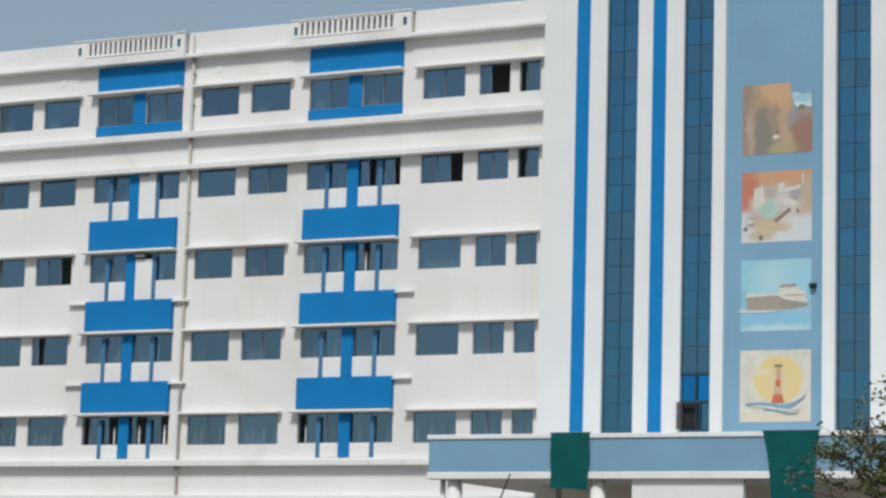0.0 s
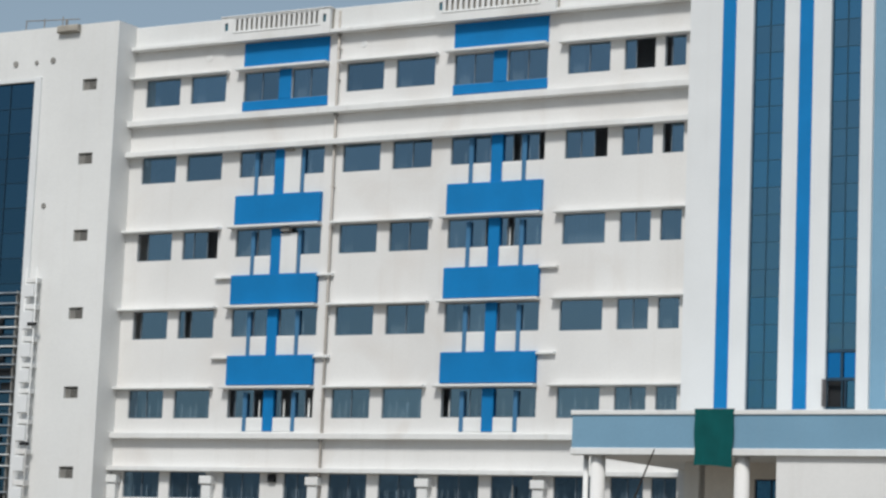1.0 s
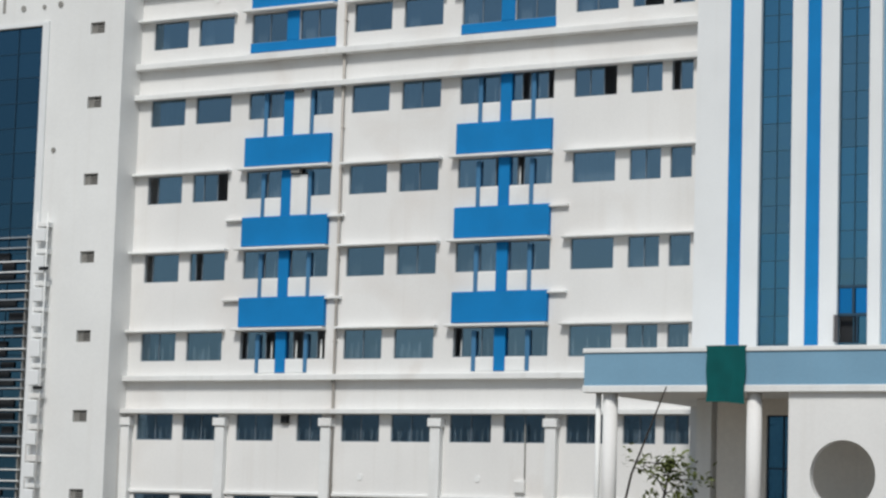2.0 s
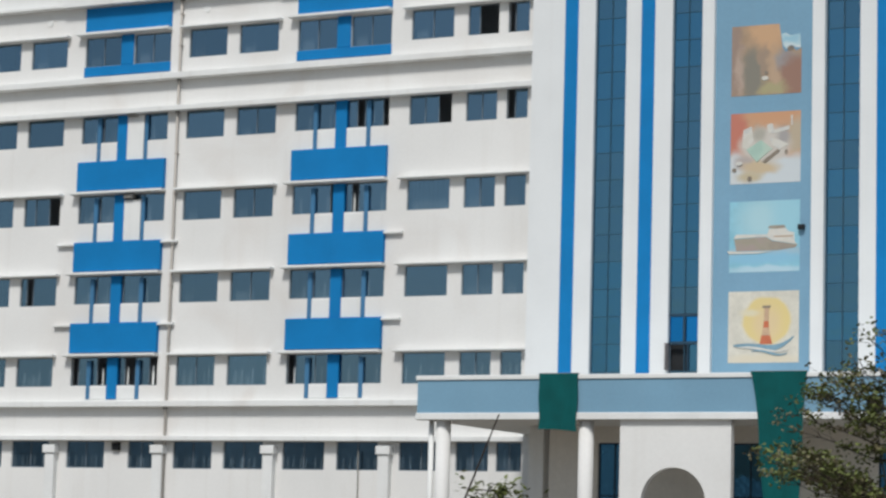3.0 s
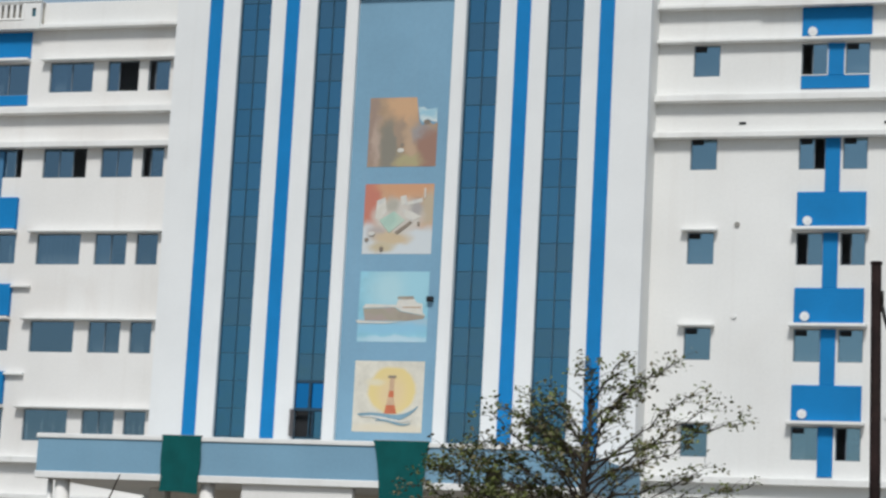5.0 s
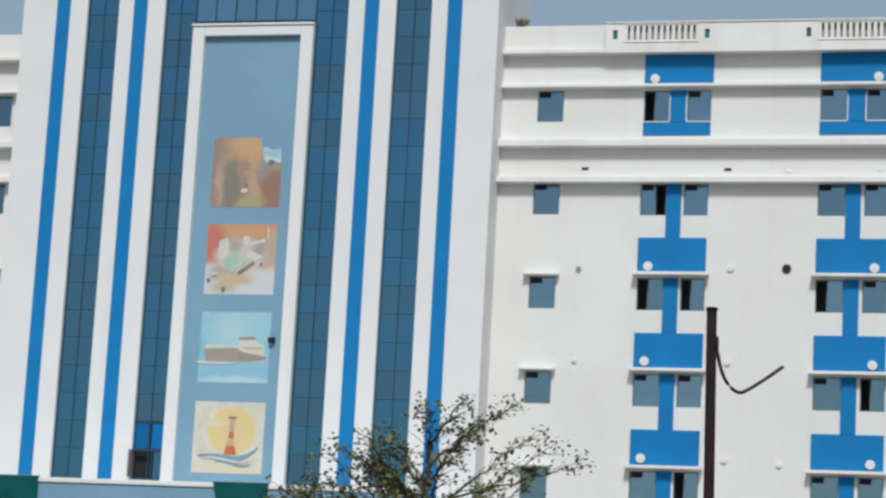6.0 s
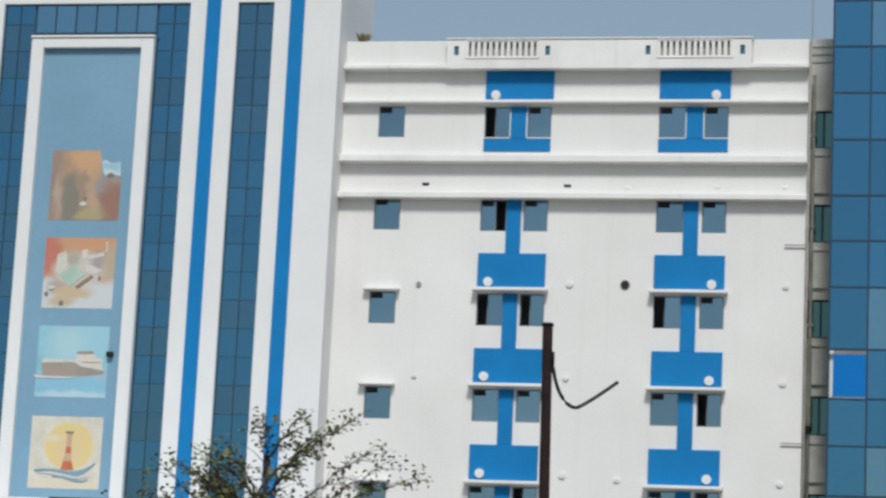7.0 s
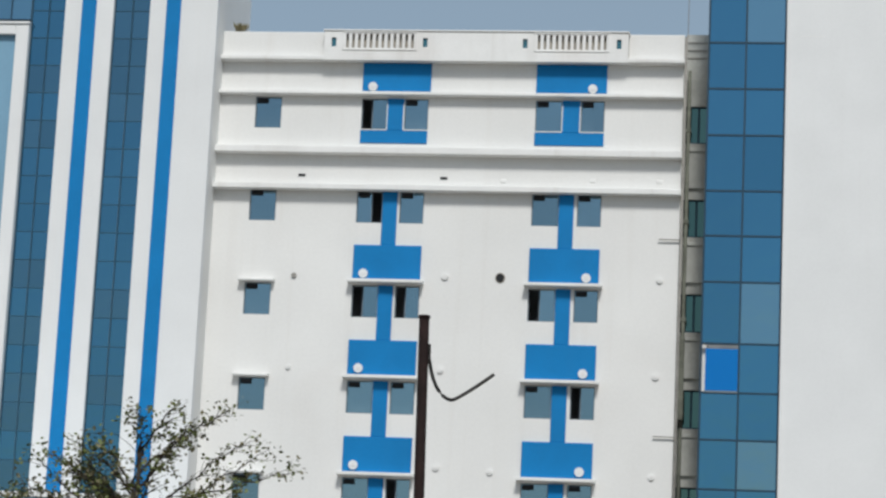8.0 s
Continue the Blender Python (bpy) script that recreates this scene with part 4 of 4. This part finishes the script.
def scaffold():
    b = thing("service_ladder", "white caged service ladder with rusty brackets", "ladder")
    y, x0, x1, top = FRONT - 0.42, -74.18, -73.55, 15.9
    for x in (x0, x1):
        part("upright", Shape().tube([(x, y, 0), (x, y, top)], 0.03, 8), WHITE_TRIM, b, smooth=True)
    rnd = random.Random(8)
    z, k = 0.3, 0
    while z < top - 0.5:
        h = rnd.uniform(0.55, 0.85)
        if k % 2:
            part("cage_plate", Shape().soft_box(x0 + 0.03, x1 - 0.05, y - 0.10, y + 0.02, z, z + h, 0.02), WHITE_CLEAN, b)
        else:
            part("bracket", Shape().soft_box(x0 + 0.02, x1 - 0.03, y - 0.02, FRONT + 0.002, z + 0.1, z + 0.1 + h * 0.35, 0.02), WHITE_TRIM, b)
        part("rung", Shape().tube([(x0, y, z), (x1, y, z)], 0.022, 6), WHITE_TRIM, b)
        z += h
        k += 1
    for z in (13.2, 7.7):
        part("lamp_arm", Shape().soft_box(x1 - 0.3, x1 + 0.18, y - 0.16, y - 0.02, z, z + 0.14, 0.03), DARK, b)
    return b


scaffold()


def louvres():
    b = thing("louvre_screen", "grey horizontal rails over dark openings in glass", "screen")
    rnd = random.Random(12)
    y = FRONT - 0.05
    for x in (-84.0, -80.9, -77.8, -74.95):
        part("post", Shape().box(x - 0.03, x + 0.03, y - 0.05, FRONT + 0.14, 1.0, 14.9), GREY, b)
    z = 1.2
    while z < 14.9:
        part("rail", Shape().soft_box(-84.0, -74.74, y - 0.16, y - 0.05, z, z + 0.06, 0.01), WHITE_TRIM if rnd.random() < 0.3 else RAIL, b)
        if rnd.random() < 0.75:
            xa = -75.0 - rnd.uniform(0.1, 1.2)
            part("open_slot", Shape().box(xa - rnd.uniform(0.6, 1.6), xa, FRONT + 0.10, FRONT + 0.145, z + 0.15, z + rnd.uniform(0.38, 0.55)), DARK, b)
        z += rnd.uniform(0.36, 0.66)
    return b


louvres()


# ---- right end: recessed link and glass tower ----
def link_block():
    b = thing("recessed_link", "shaded recessed link with green glass bands", "building")
    y = 1.3
    bands = [(TOP[k] - 1.3, TOP[k] + 0.15) for k in range(0, 7)]
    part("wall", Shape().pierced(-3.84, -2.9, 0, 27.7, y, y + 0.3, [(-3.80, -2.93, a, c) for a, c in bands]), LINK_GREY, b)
    part("back_wall", Shape().box(-3.84, -2.9, y + 1.4, y + 1.6, 0, 27.7), INSIDE, b)
    part("roof_slab", Shape().box(-3.84, -2.9, y + 0.3, y + 1.4, 27.3, 27.6), CONCRETE, b)
    for a, c in bands:
        s = Shape().box(-3.80, -2.93, y + 0.1, y + 0.18, a, a + 0.06).box(-3.80, -2.93, y + 0.1, y + 0.18, c - 0.06, c).box(-3.32, -3.26, y + 0.1, y + 0.18, a + 0.06, c - 0.06)
        w = part("window", s, MULLION, b)
        part("pane", Shape().box(-3.78, -3.33, y + 0.13, y + 0.138, a + 0.06, c - 0.06), GLASS_GREEN, w)
        part("pane", Shape().box(-3.25, -2.94, y + 0.13, y + 0.138, a + 0.06, c - 0.06), GLASS_GREEN, w)
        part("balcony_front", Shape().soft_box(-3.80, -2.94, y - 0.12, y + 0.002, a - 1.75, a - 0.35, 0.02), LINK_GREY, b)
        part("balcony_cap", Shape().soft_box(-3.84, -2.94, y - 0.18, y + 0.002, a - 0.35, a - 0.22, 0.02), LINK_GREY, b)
    part("mast", Shape().tube([(-3.78, y - 0.05, 27.6), (-3.78, y - 0.05, 29.6)], 0.015, 6), GREY, b)
    for z in (26.75, 27.05, 27.35):
        part("parapet_groove", Shape().box(-3.82, -2.93, y - 0.03, y + 0.002, z, z + 0.05), GREY, b)
    drain = part("drain_pipe", Shape().tube([(-3.66, y - 0.28, 26.2), (-3.66, y - 0.28, 0.2)], 0.07, 8), GRIME, b, smooth=True)
    for z in (2.4, 6.1, 9.6, 13.1, 16.6, 20.3, 23.8):
        part("pipe_clip", Shape().soft_box(-3.76, -3.56, y - 0.36, y, z, z + 0.16, 0.01), GRIME, drain)
    for z0, z1 in ((5.5, 8.6), (12.9, 16.0)):
        part("pipe_duct", Shape().soft_box(-3.80, -3.57, y - 0.62, y - 0.36, z0, z1, 0.03), GRIME, drain)
    return b


link_block()


def right_tower():
    b = thing("glass_tower", "tall white tower with a blue glass corner", "building")
    y, top = FRONT, 32.0
    part("wall", Shape().box(-0.06, 16.0, y - 0.12, y + 0.3, 0, top), WHITE_CLEAN, b)
    part("side_wall", Shape().box(-2.92, -2.7, y + 0.3, 12.0, 0, top), WHITE, b)
    part("side_wall", Shape().box(15.7, 16.0, y + 0.3, 12.0, 0, top), WHITE, b)
    part("back_wall", Shape().box(-2.7, 15.7, 11.7, 12.0, 0, top), WHITE, b)
    part("roof_slab", Shape().box(-2.7, 15.7, y + 0.3, 11.7, top - 0.4, top - 0.1), CONCRETE, b)
    part("inner_wall", Shape().box(-2.7, 15.7, y + 2.2, y + 2.3, 0, top - 0.4), INSIDE, b)
    part("corner_trim", Shape().soft_box(-0.07, 0.05, y - 0.16, y - 0.118, 0, top, 0.01), WHITE_CLEAN, b)
    zs = [0.3, 2.0, 3.9, 5.7, 8.3, 10.2, 11.97, 13.67, 15.45, 17.70, 19.40, 21.07, 23.15, 24.90, 26.65, 28.4, 30.1, 31.8]
    xs = [-2.92, -1.53, -0.07]
    wall = lattice(b, "curtain_wall", xs, zs, y + 0.02, y + 0.16, 0.07)
    for i in range(len(zs) - 1):
        for h in range(2):
            x0, x1, z0, z1 = xs[h] + 0.035, xs[h + 1] - 0.035, zs[i] + 0.03, zs[i + 1] - 0.03
            if i == 7 and h == 0:
                sash = part("open_pane", Shape().add([(x0 + 0.16, y - 0.10, z0), (x1, y - 0.10, z0), (x1, y + 0.03, z1 - 0.16), (x0 + 0.16, y + 0.03, z1 - 0.16), (x0 + 0.16, y - 0.09, z0), (x1, y - 0.09, z0), (x1, y + 0.04, z1 - 0.16), (x0 + 0.16, y + 0.04, z1 - 0.16)], [(0, 1, 2, 3), (7, 6, 5, 4), (0, 4, 5, 1), (1, 5, 6, 2), (2, 6, 7, 3), (3, 7, 4, 0)]), GLASS_VIVID, wall, "bright blue top-hung pane ajar")
                sash.visible_shadow = False
                part("sash_rail", Shape().box(x0 + 0.14, x1, y - 0.14, y - 0.07, z0 - 0.05, z0 + 0.02), FRAME, wall)
                continue
            part("pane", Shape().box(x0, x1, y + 0.06, y + 0.068, z0, z1), GLASS_PALE if (i, h) in ((8, 1), (14, 1), (5, 1)) else GLASS_TOWER, wall).visible_shadow = False
    part("crack_line", Shape().box(0.45, 1.32, y - 0.126, y - 0.118, 26.85, 26.88), WHITE_TRIM, b, "thin render joint")
    return b


right_tower()


# ---- entrance porch ----
def porch():
    b = thing("entrance_porch", "flat-roofed porch with a pale blue fascia", "porch")
    y0, x0, x1 = -10.0, -41.28, -21.20
    part("roof_slab", Shape().box(x0 + 0.25, x1 - 0.25, y0 + 0.25, FRONT, 6.93, 8.2), WHITE, b)
    part("fascia", Shape().box(x0, x1, y0, y0 + 0.25, 7.18, 8.36), PALE_BLUE, b)
    part("fascia", Shape().box(x0, x0 + 0.25, y0 + 0.25, FRONT, 7.18, 8.36), PALE_BLUE, b)
    part("fascia", Shape().box(x1 - 0.25, x1, y0 + 0.25, FRONT, 7.18, 8.36), PALE_BLUE, b)
    part("coping", Shape().soft_box(x0 - 0.05, x1 + 0.05, y0 - 0.06, y0 + 0.4, 8.36, 8.53, 0.02), WHITE_TRIM, b)
    part("lower_band", Shape().soft_box(x0 - 0.04, x1 + 0.04, y0 - 0.05, y0 + 0.4, 6.93, 7.18, 0.02), WHITE_TRIM, b)
    axis = -31.25
    for x in (axis - 9.16, axis - 3.52, axis + 3.52, axis + 9.16):
        yy, r = y0 + 0.45, 0.27
        c = part("column", Shape().tube([(x, yy, 0), (x, yy, 6.93)], r, 24), WHITE_WORN, b, smooth=True)
        part("column_base", Shape().tube([(x, yy, 0), (x, yy, 0.35)], r * 1.25, 24), WHITE_TRIM, c)
    part("drain_pipe", Shape().tube([(-40.92, y0 + 0.5, 6.93), (-40.92, y0 + 0.5, 0)], 0.10, 10), WHITE_TRIM, b, smooth=True)
    # screen wall with a round opening
    cx, cz, r, n = -31.36, 4.10, 1.19, 48
    x0s, x1s, z1s = -33.36, -29.26, 6.93
    s = Shape()
    outer = []
    for k in range(n):
        a = math.tau * k / n
        dx, dz = math.cos(a), math.sin(a)
        reach = min(((x1s if dx > 0 else x0s) - cx) / dx if abs(dx) > 1e-6 else 99, ((z1s if dz > 0 else 0.0) - cz) / dz if abs(dz) > 1e-6 else 99)
        outer.append((cx + dx * reach, cz + dz * reach))
    inner = [(cx + r * math.cos(math.tau * k / n), cz + r * math.sin(math.tau * k / n)) for k in range(n)]
    corners = [(x0s, 0.0), (x1s, 0.0), (x1s, z1s), (x0s, z1s)]
    ya, yb = y0 + 0.15, y0 + 0.45
    v = [(x, yy, z) for yy in (ya, yb) for ring_ in (inner, outer) for x, z in ring_] + [(x, yy, z) for yy in (ya, yb) for x, z in corners]
    f = []
    for k in range(n):
        q = (k + 1) % n
        f += [(k, n + k, n + q, q), (2 * n + k, 2 * n + q, 3 * n + q, 3 * n + k), (k, q, 2 * n + q, 2 * n + k)]
        f.append((n + k, 3 * n + k, 3 * n + q, n + q))
        (ax, az), (bx, bz) = outer[k], outer[q]
        if abs(ax - bx) > 1e-4 and abs(az - bz) > 1e-4:
            for i, (px, pz) in enumerate(corners):
                if (px in (ax, bx) or min(abs(px - ax), abs(px - bx)) < 1e-4) and min(abs(pz - az), abs(pz - bz)) < 1e-4:
                    f += [(n + k, 4 * n + i, n + q), (3 * n + k, 3 * n + q, 4 * n + 4 + i)]
    part("screen_wall", s.add(v, f), WHITE_WORN, b, "white wall with a round opening")
    # walls of the lobby behind
    lobby = -6.3
    part("lobby_wall", Shape().pierced(-37.65, -23.31, 0, 6.93, lobby, lobby + 0.25, [(-35.70, -34.43, 0.0, 6.33), (-30.53, -29.16, 0.0, 6.33), (-25.16, -23.80, 0.0, 6.33)]), SCREEN_IN, b)
    for xa, xb in ((-37.65, -37.40), (-23.56, -23.31)):
        part("lobby_side", Shape().box(xa, xb, lobby + 0.25, FRONT, 0, 6.93), SCREEN_IN, b)
    part("side_pier", Shape().soft_box(-38.45, -37.85, y0 + 3.6, y0 + 4.2, 0, 6.92), WHITE, b)
    for xa, xb in ((-35.70, -34.43), (-30.53, -29.16), (-25.16, -23.80)):
        xm = (xa + xb) / 2
        doors = lattice(b, "glazed_door", [xa, xm, xb], [0.0, 2.4, 4.4, 6.33], lobby + 0.1, lobby + 0.18, 0.06)
        for p, q in ((xa, xm), (xm, xb)):
            for za, zb in ((0.06, 2.37), (2.43, 4.37), (4.43, 6.27)):
                part("pane", Shape().box(p + 0.04, q - 0.04, lobby + 0.13, lobby + 0.138, za, zb), GLASS_BLUE, doors)
    return b


porch()


def banner(label, top0, top1, low0, low1, z1, z0):
    """A cloth hung over the fascia, narrowing and hanging in soft folds."""
    b = thing("banner", label, "banner", "green cloths on the porch")
    nx, nz, v, f = 20, 34, [], []
    rnd = random.Random(int(z0 * 100))
    ph = rnd.random() * 6
    for back in (0, 1):
        for j in range(nz + 1):
            t = j / nz
            a, c = top0 + (low0 - top0) * t ** 0.7, top1 + (low1 - top1) * t ** 0.7
            for i in range(nx + 1):
                u = i / nx
                fold = 0.05 * t * math.sin(ph + u * 9 + 1.3 * math.sin(2.2 * t)) + 0.02 * math.sin(u * 21 + 4 * t)
                edge = 0.02 * math.sin(9 * t + ph) * (1 if u > 0.5 else -1) * abs(2 * u - 1)
                v.append((a + (c - a) * u + edge, -10.10 - 0.05 * t + fold * 0.7 + 0.012 * back, z1 + (z0 - z1) * t - 0.05 * t * math.sin(3 * u + ph)))
    m = (nx + 1) * (nz + 1)
    for j in range(nz):
        for i in range(nx):
            a = j * (nx + 1) + i
            f += [(a, a + nx + 1, a + nx + 2, a + 1), (m + a, m + a + 1, m + a + nx + 2, m + a + nx + 1)]
    part("cloth", Shape().add(v, f), GREEN_CLOTH, b, smooth=True)
    part("tie_bar", Shape().tube([(top0, -10.05, z1 - 0.01), (top1, -10.05, z1 - 0.01)], 0.03, 8), GREY, b)
    return b


banner("short dark green cloth hung over the porch fascia", -36.42, -34.88, -36.34, -34.92, 8.56, 6.54)
banner("long dark green cloth tapering down from the porch fascia", -28.50, -26.50, -27.9, -26.75, 8.56, 3.2)


def floodlight():
    b = thing("floodlight", "small black floodlight on the porch fascia", "light")
    part("housing", Shape().soft_box(-24.38, -23.84, -10.34, -10.16, 7.18, 7.66, 0.04), DARK, b)
    part("bracket", Shape().box(-24.16, -24.06, -10.17, -10.0, 7.3, 7.5), GREY, b)
    part("cable", Shape().tube([(-24.1, -10.2, 7.2), (-24.05, -10.15, 6.4), (-23.7, -10.12, 4.6), (-23.5, -10.12, 3.0)], 0.03, 6), CABLE, b)
    return b


floodlight()


# ---- before the building ----
def lamp_post():
    b = thing("steel_post", "rusted steel post with a dangling cable", "post")
    x, y = -5.135, -54.4
    part("post", Shape().tube([(x + 0.13, y, 0), (x, y, 7.43)], [0.085, 0.075], 16), RUST, b, smooth=True)
    part("post_cap", Shape().tube([(x, y, 7.43), (x, y, 7.47)], [0.09, 0.085], 16), RUST, b)
    pts = []
    for k in range(25):
        u = k / 24
        px = -5.045 + 0.97 * u
        if u < 0.39:
            w = u / 0.39
            pz = 7.05 - 0.81 * math.sin(w * math.pi / 2)
            px = -5.045 + 0.377 * (1 - math.cos(w * math.pi / 2))
        else:
            w = (u - 0.39) / 0.61
            pz = 6.24 + 0.39 * w ** 1.15
            px = -4.668 + 0.59 * w
        pts.append((px, y - 0.02 * u, pz))
    part("cable", Shape().tube(pts, 0.026, 8), CABLE, b, "twisted black cable", smooth=True)
    tw = Shape()
    for k in range(11, 24):
        p = Vector(pts[k])
        tw.tube([p + Vector((-0.014, -0.018, -0.03)), p + Vector((0.014, -0.018, 0.03))], 0.007, 5)
    part("cable_wrap", tw, GREY, b)
    return b


lamp_post()


def tree(label, x, y, boughs, seed, leaf=0.105):
    """A slim young tree: boughs that leave the trunk low and sweep out and up, with loose clusters of small leaves along them.
    boughs: start height, reach to the side (x), reach in depth (y), end height."""
    b = thing("tree", label, "tree")
    rnd = random.Random(seed)
    trunk = Shape()
    pts = [(x + 0.05 * math.sin(1.7 * k) * (k > 0), y + 0.05 * math.cos(1.3 * k), 6.5 * k / 9) for k in range(10)]
    trunk.tube(pts, [0.14 - 0.012 * k for k in range(10)], 10)
    part("trunk", trunk, BARK, b, smooth=True)
    spots = []
    for z, dx, dy, ze in boughs:
        bough = Shape()
        start, end = Vector((x, y, z)), Vector((x + dx, y + dy, ze))
        steps, line = 10, []
        for i in range(steps + 1):
            u = i / steps
            p = start.lerp(end, u)
            p.z = z + (ze - z) * (u ** 0.8)
            line.append(p + Vector((rnd.uniform(-0.05, 0.05), rnd.uniform(-0.05, 0.05), rnd.uniform(-0.045, 0.045))) * (i > 0))
        bough.tube(line, [0.03 * (1 - 0.08 * i) for i in range(steps + 1)], 6)
        a0 = math.atan2(dy, dx)
        for i in range(2, steps + 1):
            for _ in range(3):
                side = a0 + rnd.choice((-1, 1)) * rnd.uniform(0.2, 1.2)
                ln = rnd.uniform(0.12, 0.50)
                q = line[i] + Vector((math.cos(side) * ln, math.sin(side) * ln, rnd.uniform(-0.06, 0.30)))
                bough.tube([line[i], (line[i] + q) / 2 + Vector((0, 0, 0.03)), q], [0.008, 0.006, 0.0035], 4)
                if rnd.random() < 0.42 + 0.58 * i / steps:
                    spots.append(q)
                if rnd.random() < 0.2:
                    spots.append((line[i] + q) / 2)
        part("bough", bough, BARK, b)
    for mat, low, high in ((LEAF, 0.0, 0.6), (LEAF_PALE, 0.6, 1.0)):
        c = Shape()
        for q in spots:
            if not low <= rnd.random() < high:
                continue
            for _ in range(rnd.randint(3, 8) + 9 * (q.z < 5.6 and q.x < x - 1.4)):
                o = q + Vector((rnd.gauss(0, 0.075), rnd.gauss(0, 0.075), rnd.gauss(0.02, 0.05)))
                d = Vector((rnd.gauss(0, 1), rnd.gauss(0, 1), rnd.gauss(0.1, 0.6))).normalized()
                n = Vector((rnd.gauss(0, 0.7), rnd.gauss(0, 0.7), 1)).normalized()
                s = d.cross(n).normalized()
                ln, wd = leaf * rnd.uniform(0.55, 1.2), leaf * rnd.uniform(0.25, 0.40)
                c.add([o, o + d * ln * 0.5 + s * wd, o + d * ln, o + d * ln * 0.5 - s * wd], [(0, 1, 2, 3)])
        part("crown", c, mat, b)
    return b


def boughs():
    rnd = random.Random(21)
    rows = []
    # lower fan, wide and nearly level; middle fan; top sprays
    for z0, z1, e0, e1, r0, r1, n in ((2.9, 3.6, 3.9, 4.6, 1.6, 2.7, 6), (3.5, 4.5, 4.7, 5.4, 1.8, 2.9, 6), (4.0, 5.0, 5.4, 6.1, 1.4, 2.7, 6), (4.9, 5.7, 6.2, 6.7, 0.7, 1.6, 3)):
        for k in range(n):
            a, r = math.tau * (k + rnd.uniform(-0.3, 0.3)) / n, rnd.uniform(r0, r1)
            if e0 > 4.6 and math.cos(a) < -0.2:
                r *= 0.68
            rows.append((rnd.uniform(z0, z1), r * math.cos(a), r * math.sin(a), rnd.uniform(e0, e1)))
    rows += [(5.9, 1.6, 0.1, 7.2), (5.2, 2.9, -0.2, 6.05), (3.9, -3.0, 0.3, 5.2), (5.2, -1.6, -0.2, 6.2), (5.1, -1.4, 0.3, 6.1), (6.2, 0.55, 0.2, 7.25), (6.1, 0.1, -0.2, 7.0), (4.2, 3.0, 0.4, 4.9), (4.9, 1.9, 0.3, 6.6), (4.6, 2.2, -0.3, 6.2), (5.6, 0.9, 0.3, 6.9), (3.7, -2.6, -0.4, 4.9), (3.4, -3.2, -0.2, 4.7), (3.6, -2.9, 0.6, 5.1), (3.9, -2.2, 0.2, 5.4), (3.2, -3.3, 0.3, 4.4), (3.8, -2.4, -0.5, 5.3), (3.5, -2.7, 0.1, 4.9), (4.1, -1.9, 0.4, 5.6), (4.4, -1.7, -0.3, 6.0), (4.6, -1.3, 0.2, 6.15), (4.2, -2.2, 0.1, 5.6), (4.0, -2.7, -0.1, 5.4), (4.8, -0.9, -0.3, 6.3), (4.3, -1.2, 0.5, 5.7), (5.3, -0.6, 0.1, 6.5)]
    # a leafy lower side
    rows += [(1.9 + 0.05 * k, -2.3 - 0.18 * (k % 8), -0.8 + 0.2 * k * (1 if k % 2 else -1) * 0.5, 3.35 + 0.055 * (k * 5 % 11)) for k in range(14)]
    return rows


tree("slim tree with bare sweeping boughs and sparse olive leaves", -11.92, -44.4, boughs(), 23)


def sapling():
    b = thing("sapling", "young leafy sapling tied to a leaning stake", "sapling")
    rnd = random.Random(5)
    y = -44.4
    part("stake", Shape().tube([(-23.0, y, 0), (-22.3, y, 3.0), (-21.55, y, 4.78)], [0.028, 0.024, 0.014], 7), BARK, b, "thin dark leaning stake")
    stem = Shape().tube([(-21.9, y + 0.1, 0), (-21.8, y + 0.1, 1.6), (-21.6, y + 0.1, 2.6), (-21.45, y + 0.1, 3.35)], [0.05, 0.04, 0.03, 0.012], 7)
    ends = []
    for k in range(20):
        z = rnd.uniform(2.0, 3.3)
        a, ln = rnd.uniform(0, math.tau), rnd.uniform(0.35, 0.85)
        p = Vector((-21.62, y + 0.1, z))
        q = p + Vector((math.cos(a) * ln, math.sin(a) * ln, rnd.uniform(0.0, 0.3)))
        stem.tube([p, q], [0.014, 0.006], 5)
        ends += [q, (p + q) / 2, q + Vector((0, 0, 0.1))]
    part("stem", stem, BARK, b)
    c = Shape()
    for q in ends + [Vector((-21.45, y + 0.1, 3.3)), Vector((-21.5, y + 0.1, 3.15))] * 3:
        for _ in range(8):
            o = q + Vector((rnd.gauss(0, 0.08), rnd.gauss(0, 0.1), rnd.gauss(0, 0.09)))
            d = Vector((rnd.gauss(0, 1), rnd.gauss(0, 1), rnd.gauss(0, 0.6))).normalized()
            s = d.cross(Vector((rnd.gauss(0, 0.5), rnd.gauss(0, 0.5), 1))).normalized()
            c.add([o, o + d * 0.08 + s * 0.04, o + d * 0.16, o + d * 0.08 - s * 0.04], [(0, 1, 2, 3)])
    part("crown", c, LEAF, b)
    return b


sapling()
